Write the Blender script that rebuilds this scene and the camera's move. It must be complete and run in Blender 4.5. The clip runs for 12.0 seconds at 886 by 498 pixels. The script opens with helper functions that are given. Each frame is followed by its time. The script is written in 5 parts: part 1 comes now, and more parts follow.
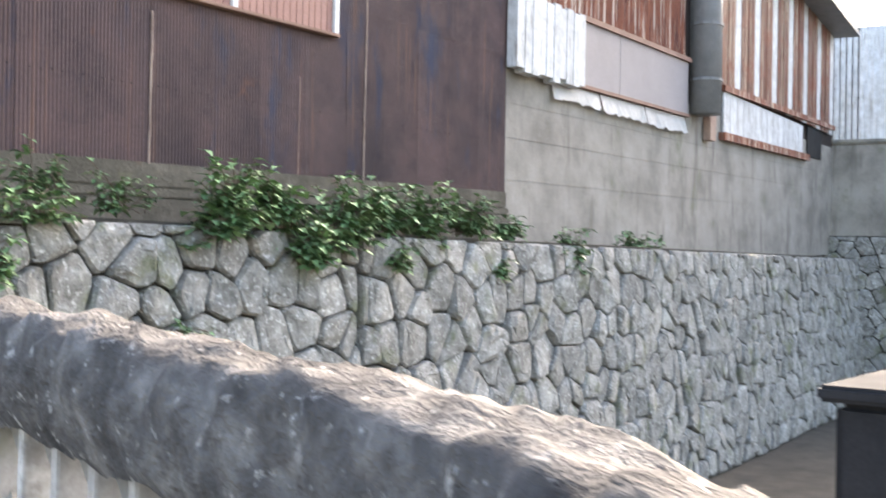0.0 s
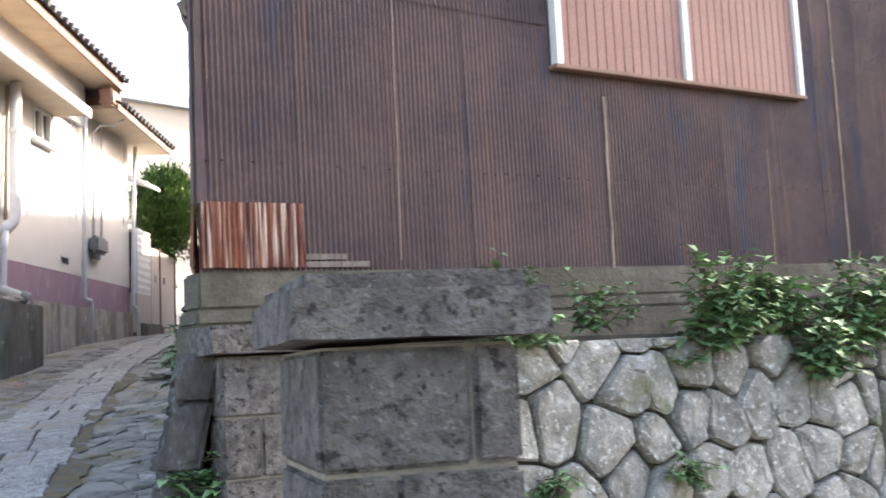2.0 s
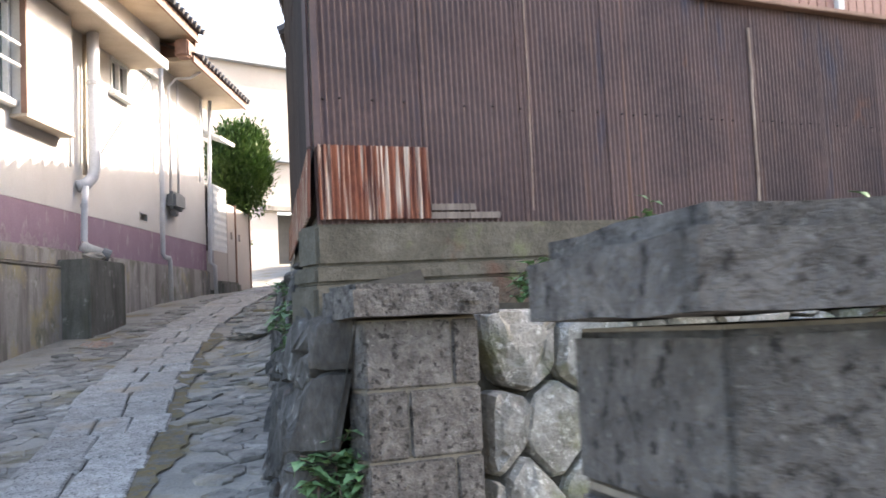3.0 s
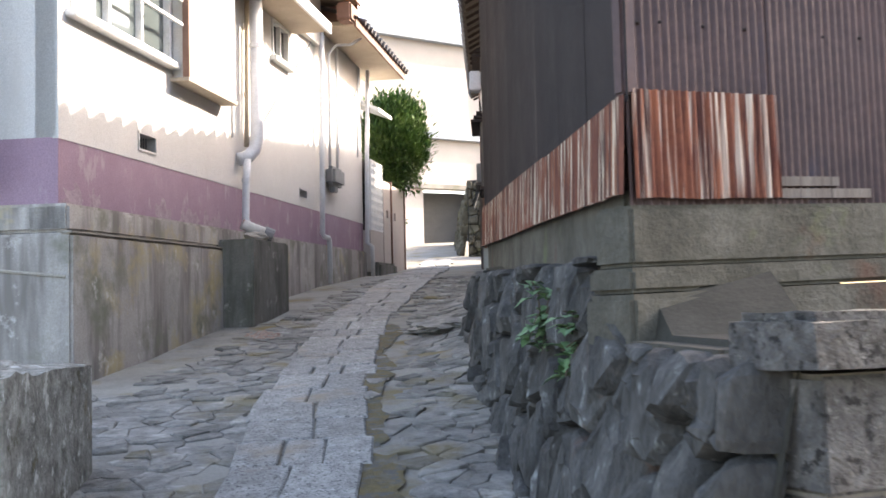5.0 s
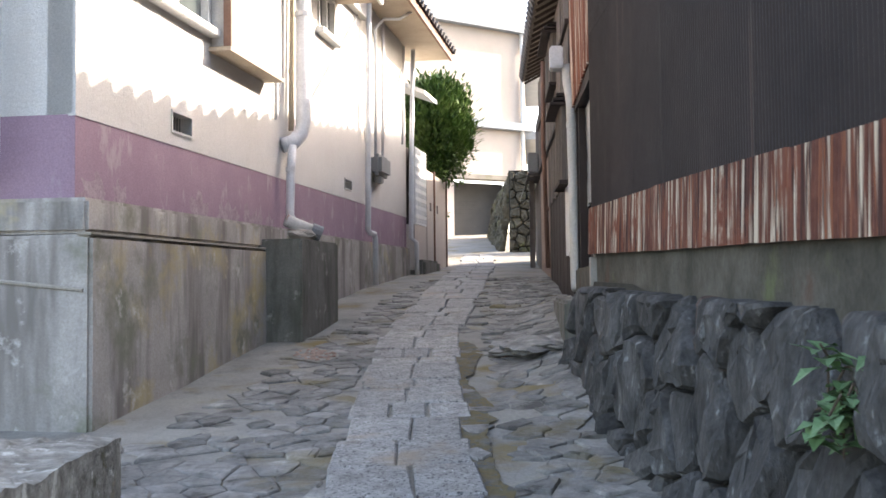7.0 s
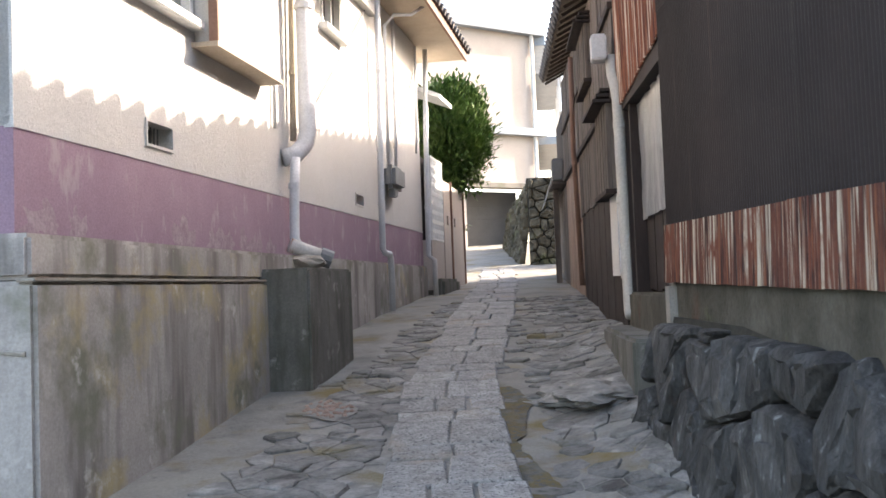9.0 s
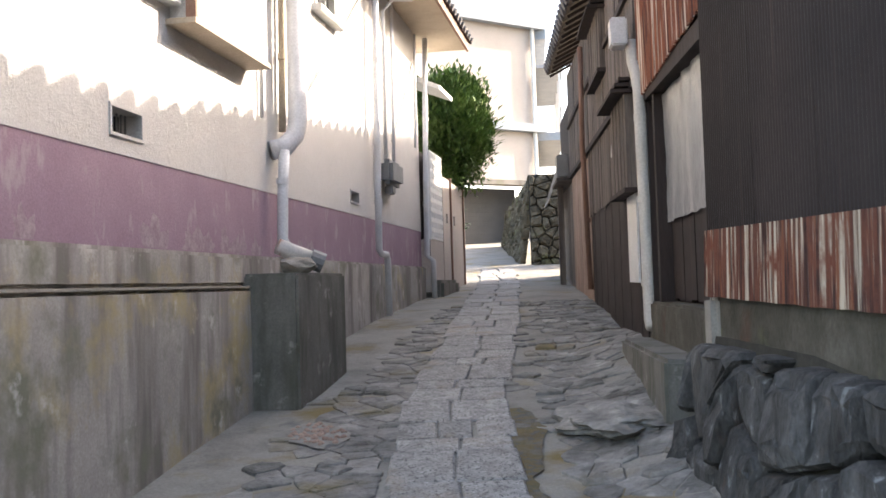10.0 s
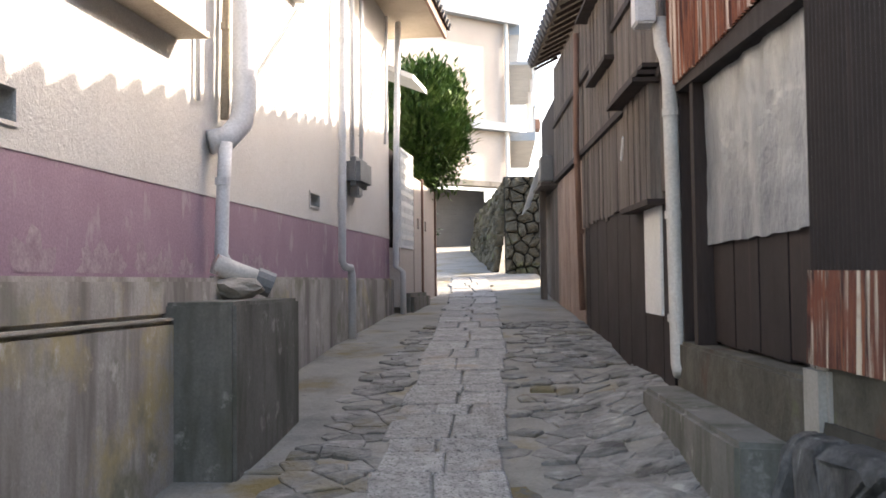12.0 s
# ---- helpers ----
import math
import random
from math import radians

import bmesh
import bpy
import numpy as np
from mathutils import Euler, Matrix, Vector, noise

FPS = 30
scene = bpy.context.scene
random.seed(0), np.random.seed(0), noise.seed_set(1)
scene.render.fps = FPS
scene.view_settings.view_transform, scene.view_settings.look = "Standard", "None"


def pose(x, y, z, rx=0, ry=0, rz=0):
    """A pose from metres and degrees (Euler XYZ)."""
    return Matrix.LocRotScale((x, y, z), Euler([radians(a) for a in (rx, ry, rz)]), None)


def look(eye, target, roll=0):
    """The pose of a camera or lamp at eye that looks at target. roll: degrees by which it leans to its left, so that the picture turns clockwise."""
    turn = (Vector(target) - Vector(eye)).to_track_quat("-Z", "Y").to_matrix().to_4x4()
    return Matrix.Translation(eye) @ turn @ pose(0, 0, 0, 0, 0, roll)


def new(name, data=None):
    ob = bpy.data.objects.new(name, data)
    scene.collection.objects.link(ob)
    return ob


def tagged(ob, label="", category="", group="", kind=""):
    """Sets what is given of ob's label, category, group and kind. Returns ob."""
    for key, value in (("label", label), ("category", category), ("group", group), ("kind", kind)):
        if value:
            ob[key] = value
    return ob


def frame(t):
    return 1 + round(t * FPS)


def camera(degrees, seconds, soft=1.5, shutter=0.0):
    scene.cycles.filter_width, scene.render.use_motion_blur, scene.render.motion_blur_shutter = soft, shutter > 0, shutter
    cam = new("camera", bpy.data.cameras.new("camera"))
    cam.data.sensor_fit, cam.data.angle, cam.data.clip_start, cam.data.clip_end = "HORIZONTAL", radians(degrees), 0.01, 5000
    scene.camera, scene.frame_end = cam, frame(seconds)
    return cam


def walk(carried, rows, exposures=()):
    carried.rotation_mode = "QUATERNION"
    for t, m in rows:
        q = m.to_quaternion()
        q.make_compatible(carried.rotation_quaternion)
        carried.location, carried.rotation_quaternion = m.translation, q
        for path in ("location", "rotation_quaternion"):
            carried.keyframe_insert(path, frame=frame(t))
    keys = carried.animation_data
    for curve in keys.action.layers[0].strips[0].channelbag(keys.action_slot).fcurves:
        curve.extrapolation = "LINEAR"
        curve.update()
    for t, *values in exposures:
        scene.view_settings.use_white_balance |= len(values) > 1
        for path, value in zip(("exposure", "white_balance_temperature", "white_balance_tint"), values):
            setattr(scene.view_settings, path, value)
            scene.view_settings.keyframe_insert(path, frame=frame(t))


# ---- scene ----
cam = camera(45.5, 12.0, soft=1.6, shutter=0.3)
PATH = [
    (0, (-0.564, 0.307, 1.623), (1.025, 1.521, 1.654), 1.2),
    (0.5, (-0.42, 0.685, 1.625), (1.06, 2.021, 1.776), -0.7),
    (1, (-0.399, 1.023, 1.672), (0.972, 2.468, 1.855), -3.2),
    (1.5, (-0.302, 1.34, 1.685), (0.904, 2.922, 1.891), -3.2),
    (2, (-0.151, 1.691, 1.747), (0.887, 3.386, 1.972), -2.7),
    (2.5, (-0.126, 2.064, 1.757), (0.848, 3.801, 1.946), -1.8),
    (3, (-0.166, 2.489, 1.799), (0.772, 4.249, 1.949), -2.6),
    (3.5, (-0.124, 2.96, 1.823), (0.708, 4.773, 1.968), -1.6),
    (3.7, (-0.114, 3.139, 1.851), (0.675, 4.971, 1.996), -1.2),
    (5.3, (-0.154, 4.531, 2.051), (0.526, 6.409, 2.164), -1.3),
    (5.5, (-0.137, 4.729, 2.095), (0.517, 6.616, 2.207), -1.2),
    (6, (-0.184, 5.236, 2.122), (0.476, 7.12, 2.245), -1.5),
    (6.5, (-0.226, 5.669, 2.204), (0.478, 7.538, 2.312), -1.9),
    (7, (-0.125, 6.102, 2.253), (0.567, 7.976, 2.35), -0.6),
    (7.5, (-0.084, 6.502, 2.293), (0.62, 8.37, 2.411), -0.9),
    (7.7, (-0.111, 6.652, 2.323), (0.609, 8.515, 2.441), -1.7),
    (9.5, (0.363, 8.03, 2.533), (1.037, 9.91, 2.643), -2.1),
    (10, (0.454, 8.455, 2.591), (1.142, 10.33, 2.696), -1.7),
    (10.5, (0.609, 8.887, 2.666), (1.288, 10.765, 2.779), -0.8),
    (11, (0.693, 9.329, 2.709), (1.409, 11.194, 2.813), -1.4),
    (11.5, (0.765, 9.753, 2.786), (1.555, 11.588, 2.872), -2.5),
    (12, (0.939, 10.111, 2.837), (1.694, 11.96, 2.938), -0.6),
]
walk(cam, [(t, look(eye, target, roll)) for t, eye, target, roll in PATH], [(0.0, 2.85, 7100, 14), (1.5, 2.8, 7100, 14), (3.5, 2.75, 7100, 14), (9.5, 2.59, 7300, 14), (12.0, 2.59, 7300, 14)])
# ---- world, sun ----
SUN_AZ, SUN_EL = 84.0, 31.5  # clockwise from +y, above the horizon
sun_dir = Vector((math.sin(radians(SUN_AZ)) * math.cos(radians(SUN_EL)), math.cos(radians(SUN_AZ)) * math.cos(radians(SUN_EL)), math.sin(radians(SUN_EL))))
world = bpy.data.worlds.new("sky")
scene.world = world
world.use_nodes = True
wn = world.node_tree.nodes
sky = wn.new("ShaderNodeTexSky")
sky.sky_type = "NISHITA"
sky.sun_disc = False
sky.sun_elevation = radians(SUN_EL)
sky.sun_rotation = radians(SUN_AZ)
sky.dust_density = 3.0
sky.air_density = 1.0
sky.ozone_density = 0.6
wn["Background"].inputs["Strength"].default_value = 0.15
world.node_tree.links.new(sky.outputs[0], wn["Background"].inputs[0])
sun = new("sun", bpy.data.lights.new("sun", "SUN"))
sun.data.energy = 2.35
sun.data.angle = radians(0.55)
sun.data.color = (1.0, 0.95, 0.87)
sun.matrix_world = look(sun_dir * 60, (0, 0, 0))


# ---- materials ----
def mat(name, cols, scale=5.0, rough=0.85, bump=0.3, bscale=60.0, metal=0.0, rnd=0.0, streak=None, patch=None, dist=0.01, spec=0.3, squash=(1, 1, 1)):
    """Two scales of colour noise, optional streaks (colour, scale xy, scale z, low, high) and patches (colour, scale, low, high)."""
    m = bpy.data.materials.new(name)
    m.use_nodes = True
    nt = m.node_tree
    N, L = nt.nodes, nt.links
    b = N["Principled BSDF"]
    b.inputs["Metallic"].default_value = metal
    b.inputs["Specular IOR Level"].default_value = spec
    geo = N.new("ShaderNodeNewGeometry")
    mp = N.new("ShaderNodeMapping")
    mp.inputs["Scale"].default_value = squash
    L.new(geo.outputs["Position"], mp.inputs[0])

    def nz(sc, detail=6.0, src=mp):
        n = N.new("ShaderNodeTexNoise")
        n.inputs["Scale"].default_value = sc
        n.inputs["Detail"].default_value = detail
        n.inputs["Roughness"].default_value = 0.65
        L.new(src.outputs[0], n.inputs["Vector"])
        return n

    def ramp(src, stops):
        r = N.new("ShaderNodeValToRGB")
        e = r.color_ramp.elements
        while len(e) < len(stops):
            e.new(0.5)
        for el, (p, c) in zip(e, stops):
            el.position = p
            el.color = (*c, 1)
        L.new(src.outputs[0], r.inputs[0])
        return r

    def mix(fac, a, c, mode="MIX"):
        x = N.new("ShaderNodeMix")
        x.data_type = "RGBA"
        x.blend_type = mode
        if isinstance(fac, float):
            x.inputs[0].default_value = fac
        else:
            L.new(fac, x.inputs[0])
        L.new(a, x.inputs[6])
        if isinstance(c, tuple):
            x.inputs[7].default_value = (*c, 1)
        else:
            L.new(c, x.inputs[7])
        return x.outputs[2]

    k = len(cols)
    base = ramp(nz(scale), [(0.32 + 0.36 * i / max(1, k - 1), c) for i, c in enumerate(cols)]).outputs[0]
    fine = ramp(nz(bscale, 3.0), [(0.25, (0.72, 0.72, 0.72)), (0.75, (1.12, 1.12, 1.12))]).outputs[0]
    col = mix(0.8, base, fine, "MULTIPLY")
    for st in (streak or []):
        c, sx, sz, lo, hi = st
        mp2 = N.new("ShaderNodeMapping")
        mp2.inputs["Scale"].default_value = (sx, sx, sz)
        L.new(geo.outputs["Position"], mp2.inputs[0])
        f = ramp(nz(1.0, 4.0, mp2), [(lo, (0, 0, 0)), (hi, (1, 1, 1))])
        col = mix(f.outputs[0], col, c)
    for c, sc, lo, hi in (patch or []):
        f = ramp(nz(sc, 5.0), [(lo, (0, 0, 0)), (hi, (1, 1, 1))])
        col = mix(f.outputs[0], col, c)
    if rnd:
        oi = N.new("ShaderNodeObjectInfo")
        isl = N.new("ShaderNodeMath")
        isl.operation = "ADD"
        L.new(oi.outputs["Random"], isl.inputs[0])
        L.new(geo.outputs["Random Per Island"], isl.inputs[1])
        fr = N.new("ShaderNodeMath")
        fr.operation = "FRACT"
        L.new(isl.outputs[0], fr.inputs[0])
        v = N.new("ShaderNodeMapRange")
        v.inputs[3].default_value = 1 - rnd
        v.inputs[4].default_value = 1 + rnd * 0.7
        L.new(fr.outputs[0], v.inputs[0])
        cmb = N.new("ShaderNodeCombineColor")
        for i in range(3):
            L.new(v.outputs[0], cmb.inputs[i])
        col = mix(1.0, col, cmb.outputs[0], "MULTIPLY")
    L.new(col, b.inputs["Base Color"])
    rr = N.new("ShaderNodeMapRange")
    rr.inputs[3].default_value = max(0.05, rough - 0.12)
    rr.inputs[4].default_value = min(1.0, rough + 0.12)
    L.new(nz(scale * 2.3, 3.0).outputs[0], rr.inputs[0])
    L.new(rr.outputs[0], b.inputs["Roughness"])
    if bump:
        add = N.new("ShaderNodeMath")
        add.operation = "MULTIPLY_ADD"
        L.new(nz(bscale, 5.0).outputs[0], add.inputs[0])
        add.inputs[1].default_value = 0.6
        L.new(nz(bscale * 0.22, 5.0).outputs[0], add.inputs[2])
        bp = N.new("ShaderNodeBump")
        bp.inputs["Strength"].default_value = bump
        bp.inputs["Distance"].default_value = dist
        L.new(add.outputs[0], bp.inputs["Height"])
        L.new(bp.outputs[0], b.inputs["Normal"])
    return m


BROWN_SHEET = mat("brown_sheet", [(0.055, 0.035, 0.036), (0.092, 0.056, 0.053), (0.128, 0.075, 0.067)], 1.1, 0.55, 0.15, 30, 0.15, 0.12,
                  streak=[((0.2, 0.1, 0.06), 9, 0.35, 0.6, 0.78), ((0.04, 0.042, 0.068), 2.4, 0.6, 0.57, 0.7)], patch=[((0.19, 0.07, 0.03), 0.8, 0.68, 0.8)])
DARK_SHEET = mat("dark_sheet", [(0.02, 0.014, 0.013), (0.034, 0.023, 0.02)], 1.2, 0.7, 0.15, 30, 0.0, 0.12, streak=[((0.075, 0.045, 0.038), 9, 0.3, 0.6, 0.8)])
SEAM = mat("pale_sheet_edge", [(0.2, 0.13, 0.1), (0.4, 0.3, 0.24)], 4, 0.7, 0.1)
RUST = mat("rusted_sheet", [(0.13, 0.036, 0.022), (0.21, 0.068, 0.036), (0.085, 0.025, 0.017)], 3.0, 0.7, 0.2, 40, 0.1, 0.1,
           streak=[((0.62, 0.5, 0.4), 15, 0.3, 0.52, 0.6), ((0.06, 0.018, 0.014), 22, 0.6, 0.54, 0.62), ((0.3, 0.1, 0.05), 40, 0.8, 0.56, 0.64)])
RUST_PALE = mat("pale_rusted_sheet", [(0.09, 0.03, 0.02), (0.2, 0.07, 0.04)], 3.0, 0.75, 0.2, 40, 0.0, 0.1,
                streak=[((0.52, 0.42, 0.31), 21, 0.3, 0.51, 0.6), ((0.05, 0.02, 0.015), 24, 0.5, 0.52, 0.6), ((0.16, 0.05, 0.028), 3, 3, 0.54, 0.66), ((0.2, 0.07, 0.035), 44, 1.0, 0.57, 0.63)])
SHUTTER = mat("pink_brown_shutter", [(0.27, 0.14, 0.115), (0.32, 0.17, 0.14)], 1.5, 0.6, 0.1, rnd=0.05)
ALU = mat("painted_frame", [(0.6, 0.6, 0.58), (0.72, 0.72, 0.72)], 6, 0.5, 0.05)
CONCRETE = mat("old_concrete", [(0.17, 0.155, 0.135), (0.26, 0.24, 0.21), (0.33, 0.305, 0.27)], 1.2, 0.9, 0.4, 70,
               streak=[((0.12, 0.105, 0.09), 3.0, 0.5, 0.55, 0.75)], patch=[((0.15, 0.15, 0.1), 1.4, 0.6, 0.75)])
PLINTH = mat("plinth_concrete", [(0.31, 0.285, 0.262), (0.41, 0.38, 0.35), (0.51, 0.475, 0.44)], 1.1, 0.9, 0.4, 60,
             streak=[((0.19, 0.172, 0.155), 2.6, 0.4, 0.48, 0.64)], patch=[((0.42, 0.34, 0.17), 1.0, 0.56, 0.68), ((0.2, 0.2, 0.15), 1.7, 0.54, 0.68), ((0.52, 0.49, 0.46), 4.0, 0.6, 0.7)])
DARK_CONCRETE = mat("mossy_concrete", [(0.125, 0.12, 0.105), (0.2, 0.19, 0.168)], 2.0, 0.9, 0.4, 60, streak=[((0.07, 0.075, 0.05), 3, 0.6, 0.48, 0.66)], patch=[((0.3, 0.285, 0.26), 5, 0.6, 0.7)])
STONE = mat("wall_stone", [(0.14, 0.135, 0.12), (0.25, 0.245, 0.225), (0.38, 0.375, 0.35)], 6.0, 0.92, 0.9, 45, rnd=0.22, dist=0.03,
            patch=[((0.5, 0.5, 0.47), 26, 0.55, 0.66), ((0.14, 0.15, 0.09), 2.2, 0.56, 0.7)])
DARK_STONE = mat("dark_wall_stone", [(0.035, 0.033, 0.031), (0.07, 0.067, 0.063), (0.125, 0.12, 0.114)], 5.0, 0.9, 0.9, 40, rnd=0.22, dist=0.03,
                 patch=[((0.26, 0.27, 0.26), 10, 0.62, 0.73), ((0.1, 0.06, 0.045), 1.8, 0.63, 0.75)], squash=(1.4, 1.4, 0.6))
JOINT = mat("dark_earth_joint", [(0.03, 0.028, 0.022), (0.055, 0.05, 0.04)], 4, 0.95, 0.5, 50)
GRANITE = mat("gate_granite", [(0.07, 0.065, 0.06), (0.125, 0.116, 0.108), (0.2, 0.187, 0.174)], 14.0, 0.92, 1.0, 55, rnd=0.14, dist=0.05,
              patch=[((0.25, 0.24, 0.225), 60, 0.57, 0.67), ((0.035, 0.032, 0.03), 30, 0.55, 0.62), ((0.2, 0.19, 0.175), 4, 0.6, 0.75)])
DARK_MORTAR = mat("weathered_mortar", [(0.13, 0.115, 0.095), (0.19, 0.165, 0.13)], 9, 0.9, 0.4)
MORTAR = mat("mortar", [(0.3, 0.27, 0.23), (0.38, 0.35, 0.3)], 9, 0.9, 0.3)
RUBBLE = mat("rough_coping", [(0.04, 0.036, 0.034), (0.1, 0.092, 0.086), (0.22, 0.205, 0.19)], 7.0, 0.92, 1.0, 30, dist=0.06, patch=[((0.42, 0.4, 0.37), 24, 0.6, 0.7)])
FOOTING = mat("mossy_footing", [(0.055, 0.05, 0.038), (0.088, 0.08, 0.062), (0.14, 0.128, 0.104)], 3.0, 0.92, 0.8, 40, dist=0.02, patch=[((0.1, 0.055, 0.038), 1.6, 0.6, 0.72), ((0.11, 0.12, 0.06), 2.4, 0.6, 0.72)])
SLAB = mat("granite_slab", [(0.22, 0.212, 0.195), (0.33, 0.317, 0.295), (0.43, 0.415, 0.39)], 9.0, 0.72, 0.8, 60, rnd=0.15, dist=0.014,
           patch=[((0.09, 0.087, 0.083), 48, 0.54, 0.6), ((0.5, 0.485, 0.46), 40, 0.6, 0.66), ((0.33, 0.26, 0.19), 1.5, 0.58, 0.78)])
SLATE = mat("slate_paving", [(0.13, 0.124, 0.112), (0.235, 0.225, 0.205), (0.36, 0.342, 0.31)], 6.0, 0.68, 1.0, 26, rnd=0.3, dist=0.03,
            patch=[((0.42, 0.4, 0.36), 6, 0.6, 0.68), ((0.075, 0.07, 0.062), 3, 0.54, 0.66), ((0.17, 0.14, 0.08), 1.3, 0.56, 0.7)])
MOSSY = mat("moss_and_grit", [(0.19, 0.18, 0.16), (0.28, 0.266, 0.236), (0.33, 0.31, 0.26)], 1.6, 0.9, 0.8, 50, dist=0.02,
            patch=[((0.2, 0.148, 0.06), 1.1, 0.55, 0.7), ((0.16, 0.155, 0.145), 3, 0.62, 0.72)])
EARTH = mat("earth", [(0.05, 0.045, 0.036), (0.085, 0.075, 0.058)], 2, 0.95, 0.6, 30)
STUCCO = mat("cream_stucco", [(0.57, 0.555, 0.53), (0.63, 0.615, 0.59)], 1.0, 0.9, 0.8, 90, dist=0.012, streak=[((0.5, 0.48, 0.45), 2.5, 0.4, 0.6, 0.8)])
PURPLE = mat("purple_band", [(0.275, 0.18, 0.235), (0.34, 0.235, 0.292)], 1.3, 0.85, 0.3, 80, streak=[((0.36, 0.29, 0.32), 5, 2.2, 0.58, 0.68)])
BLOOM = mat("salt_bloom", [(0.27, 0.19, 0.23), (0.33, 0.25, 0.285), (0.4, 0.325, 0.35)], 14, 0.95, 0.4, 60)
WHITE = mat("white_paint", [(0.7, 0.7, 0.68), (0.8, 0.8, 0.78)], 4, 0.5, 0.05)
PIPE = mat("grey_plastic_pipe", [(0.55, 0.55, 0.56), (0.66, 0.66, 0.67)], 5, 0.45, 0.05)
PIPE_RUST = mat("stained_pipe", [(0.5, 0.47, 0.42), (0.62, 0.6, 0.56)], 3, 0.55, 0.1, streak=[((0.3, 0.13, 0.06), 10, 1.2, 0.6, 0.72)])
EAVE = mat("eave_board", [(0.4, 0.33, 0.25), (0.5, 0.42, 0.33)], 2, 0.8, 0.15)
FASCIA = mat("brown_fascia", [(0.2, 0.11, 0.08), (0.28, 0.17, 0.13)], 2, 0.7, 0.1)
METERBOX = mat("grey_meter_box", [(0.16, 0.165, 0.165), (0.22, 0.22, 0.22)], 4, 0.5, 0.05)
BLACK = mat("dark_void", [(0.012, 0.012, 0.012), (0.02, 0.02, 0.02)], 3, 0.8, 0)
WOOD = mat("weathered_board", [(0.075, 0.062, 0.054), (0.135, 0.112, 0.098), (0.2, 0.17, 0.15)], 3, 0.85, 0.4, 40, rnd=0.2, squash=(3, 3, 0.3), streak=[((0.06, 0.05, 0.045), 18, 0.4, 0.58, 0.7)])
WOOD_DARK = mat("dark_board", [(0.025, 0.018, 0.016), (0.045, 0.032, 0.028)], 3, 0.8, 0.3, 40, rnd=0.15, squash=(3, 3, 0.3))
WOOD_PINK = mat("pinkish_board", [(0.28, 0.19, 0.15), (0.4, 0.29, 0.23)], 2, 0.8, 0.2, 40, rnd=0.12, streak=[((0.2, 0.1, 0.075), 8, 0.5, 0.58, 0.72)])
WHITEBOARD = mat("peeling_white_board", [(0.45, 0.45, 0.44), (0.68, 0.69, 0.7)], 5, 0.8, 0.3, 50, rnd=0.1, streak=[((0.25, 0.23, 0.2), 25, 1.5, 0.56, 0.66)])
GREYPANEL = mat("grey_panel", [(0.26, 0.235, 0.235), (0.31, 0.28, 0.28)], 1, 0.7, 0.05)
PLASTIC = mat("plastic_sheet", [(0.2, 0.21, 0.22), (0.31, 0.32, 0.325)], 2, 0.34, 0.6, 6, spec=0.6, dist=0.06, streak=[((0.36, 0.36, 0.35), 5, 0.8, 0.52, 0.7)], patch=[((0.17, 0.175, 0.18), 2.5, 0.52, 0.7)])
TILE = mat("roof_tile", [(0.06, 0.055, 0.055), (0.11, 0.1, 0.1)], 4, 0.6, 0.2, rnd=0.15)
FARWALL = mat("far_cream_wall", [(0.45, 0.4, 0.36), (0.52, 0.465, 0.42)], 0.6, 0.9, 0.1)
FARTRIM = mat("far_blue_grey_trim", [(0.3, 0.34, 0.38), (0.38, 0.42, 0.46)], 2, 0.7, 0.1)
GARAGE = mat("garage_shutter", [(0.07, 0.066, 0.064), (0.09, 0.085, 0.08)], 2, 0.6, 0.05)
LEAF = mat("leaf", [(0.08, 0.165, 0.065), (0.14, 0.25, 0.11), (0.2, 0.31, 0.16)], 8, 0.55, 0.1, rnd=0.35)
CONIFER = mat("conifer_leaf", [(0.035, 0.075, 0.02), (0.08, 0.15, 0.035), (0.15, 0.22, 0.06)], 3, 0.6, 0.1, rnd=0.35)
OCHRE = mat("ochre_moss", [(0.12, 0.1, 0.06), (0.17, 0.13, 0.06), (0.12, 0.115, 0.07)], 3, 0.95, 0.9, 40, dist=0.02, patch=[((0.15, 0.14, 0.12), 5, 0.5, 0.62), ((0.11, 0.105, 0.095), 14, 0.52, 0.6)])
BARK = mat("bark", [(0.08, 0.06, 0.045), (0.13, 0.1, 0.075)], 6, 0.9, 0.5)
TARP = mat("black_box", [(0.015, 0.016, 0.018), (0.026, 0.027, 0.03)], 3, 0.9, 0.1, spec=0.1)
GLASS = bpy.data.materials.new("window_glass")
GLASS.use_nodes = True
gb = GLASS.node_tree.nodes["Principled BSDF"]
gb.inputs["Base Color"].default_value = (0.09, 0.11, 0.11, 1)
gb.inputs["Roughness"].default_value = 0.06
gb.inputs["Specular IOR Level"].default_value = 0.8


# ---- mesh helpers ----
def empty(name, label, category, group="", kind=""):
    return tagged(new(name), label, category, group, kind)


def part(name, bm, material, parent=None, label="", smooth=False):
    me = bpy.data.meshes.new(name)
    bmesh.ops.recalc_face_normals(bm, faces=bm.faces)
    bm.to_mesh(me)
    bm.free()
    if smooth:
        for p in me.polygons:
            p.use_smooth = True
    me.materials.append(material)
    ob = new(name, me)
    if parent is not None:
        ob.parent = parent
    if label:
        ob["label"] = label
    return ob


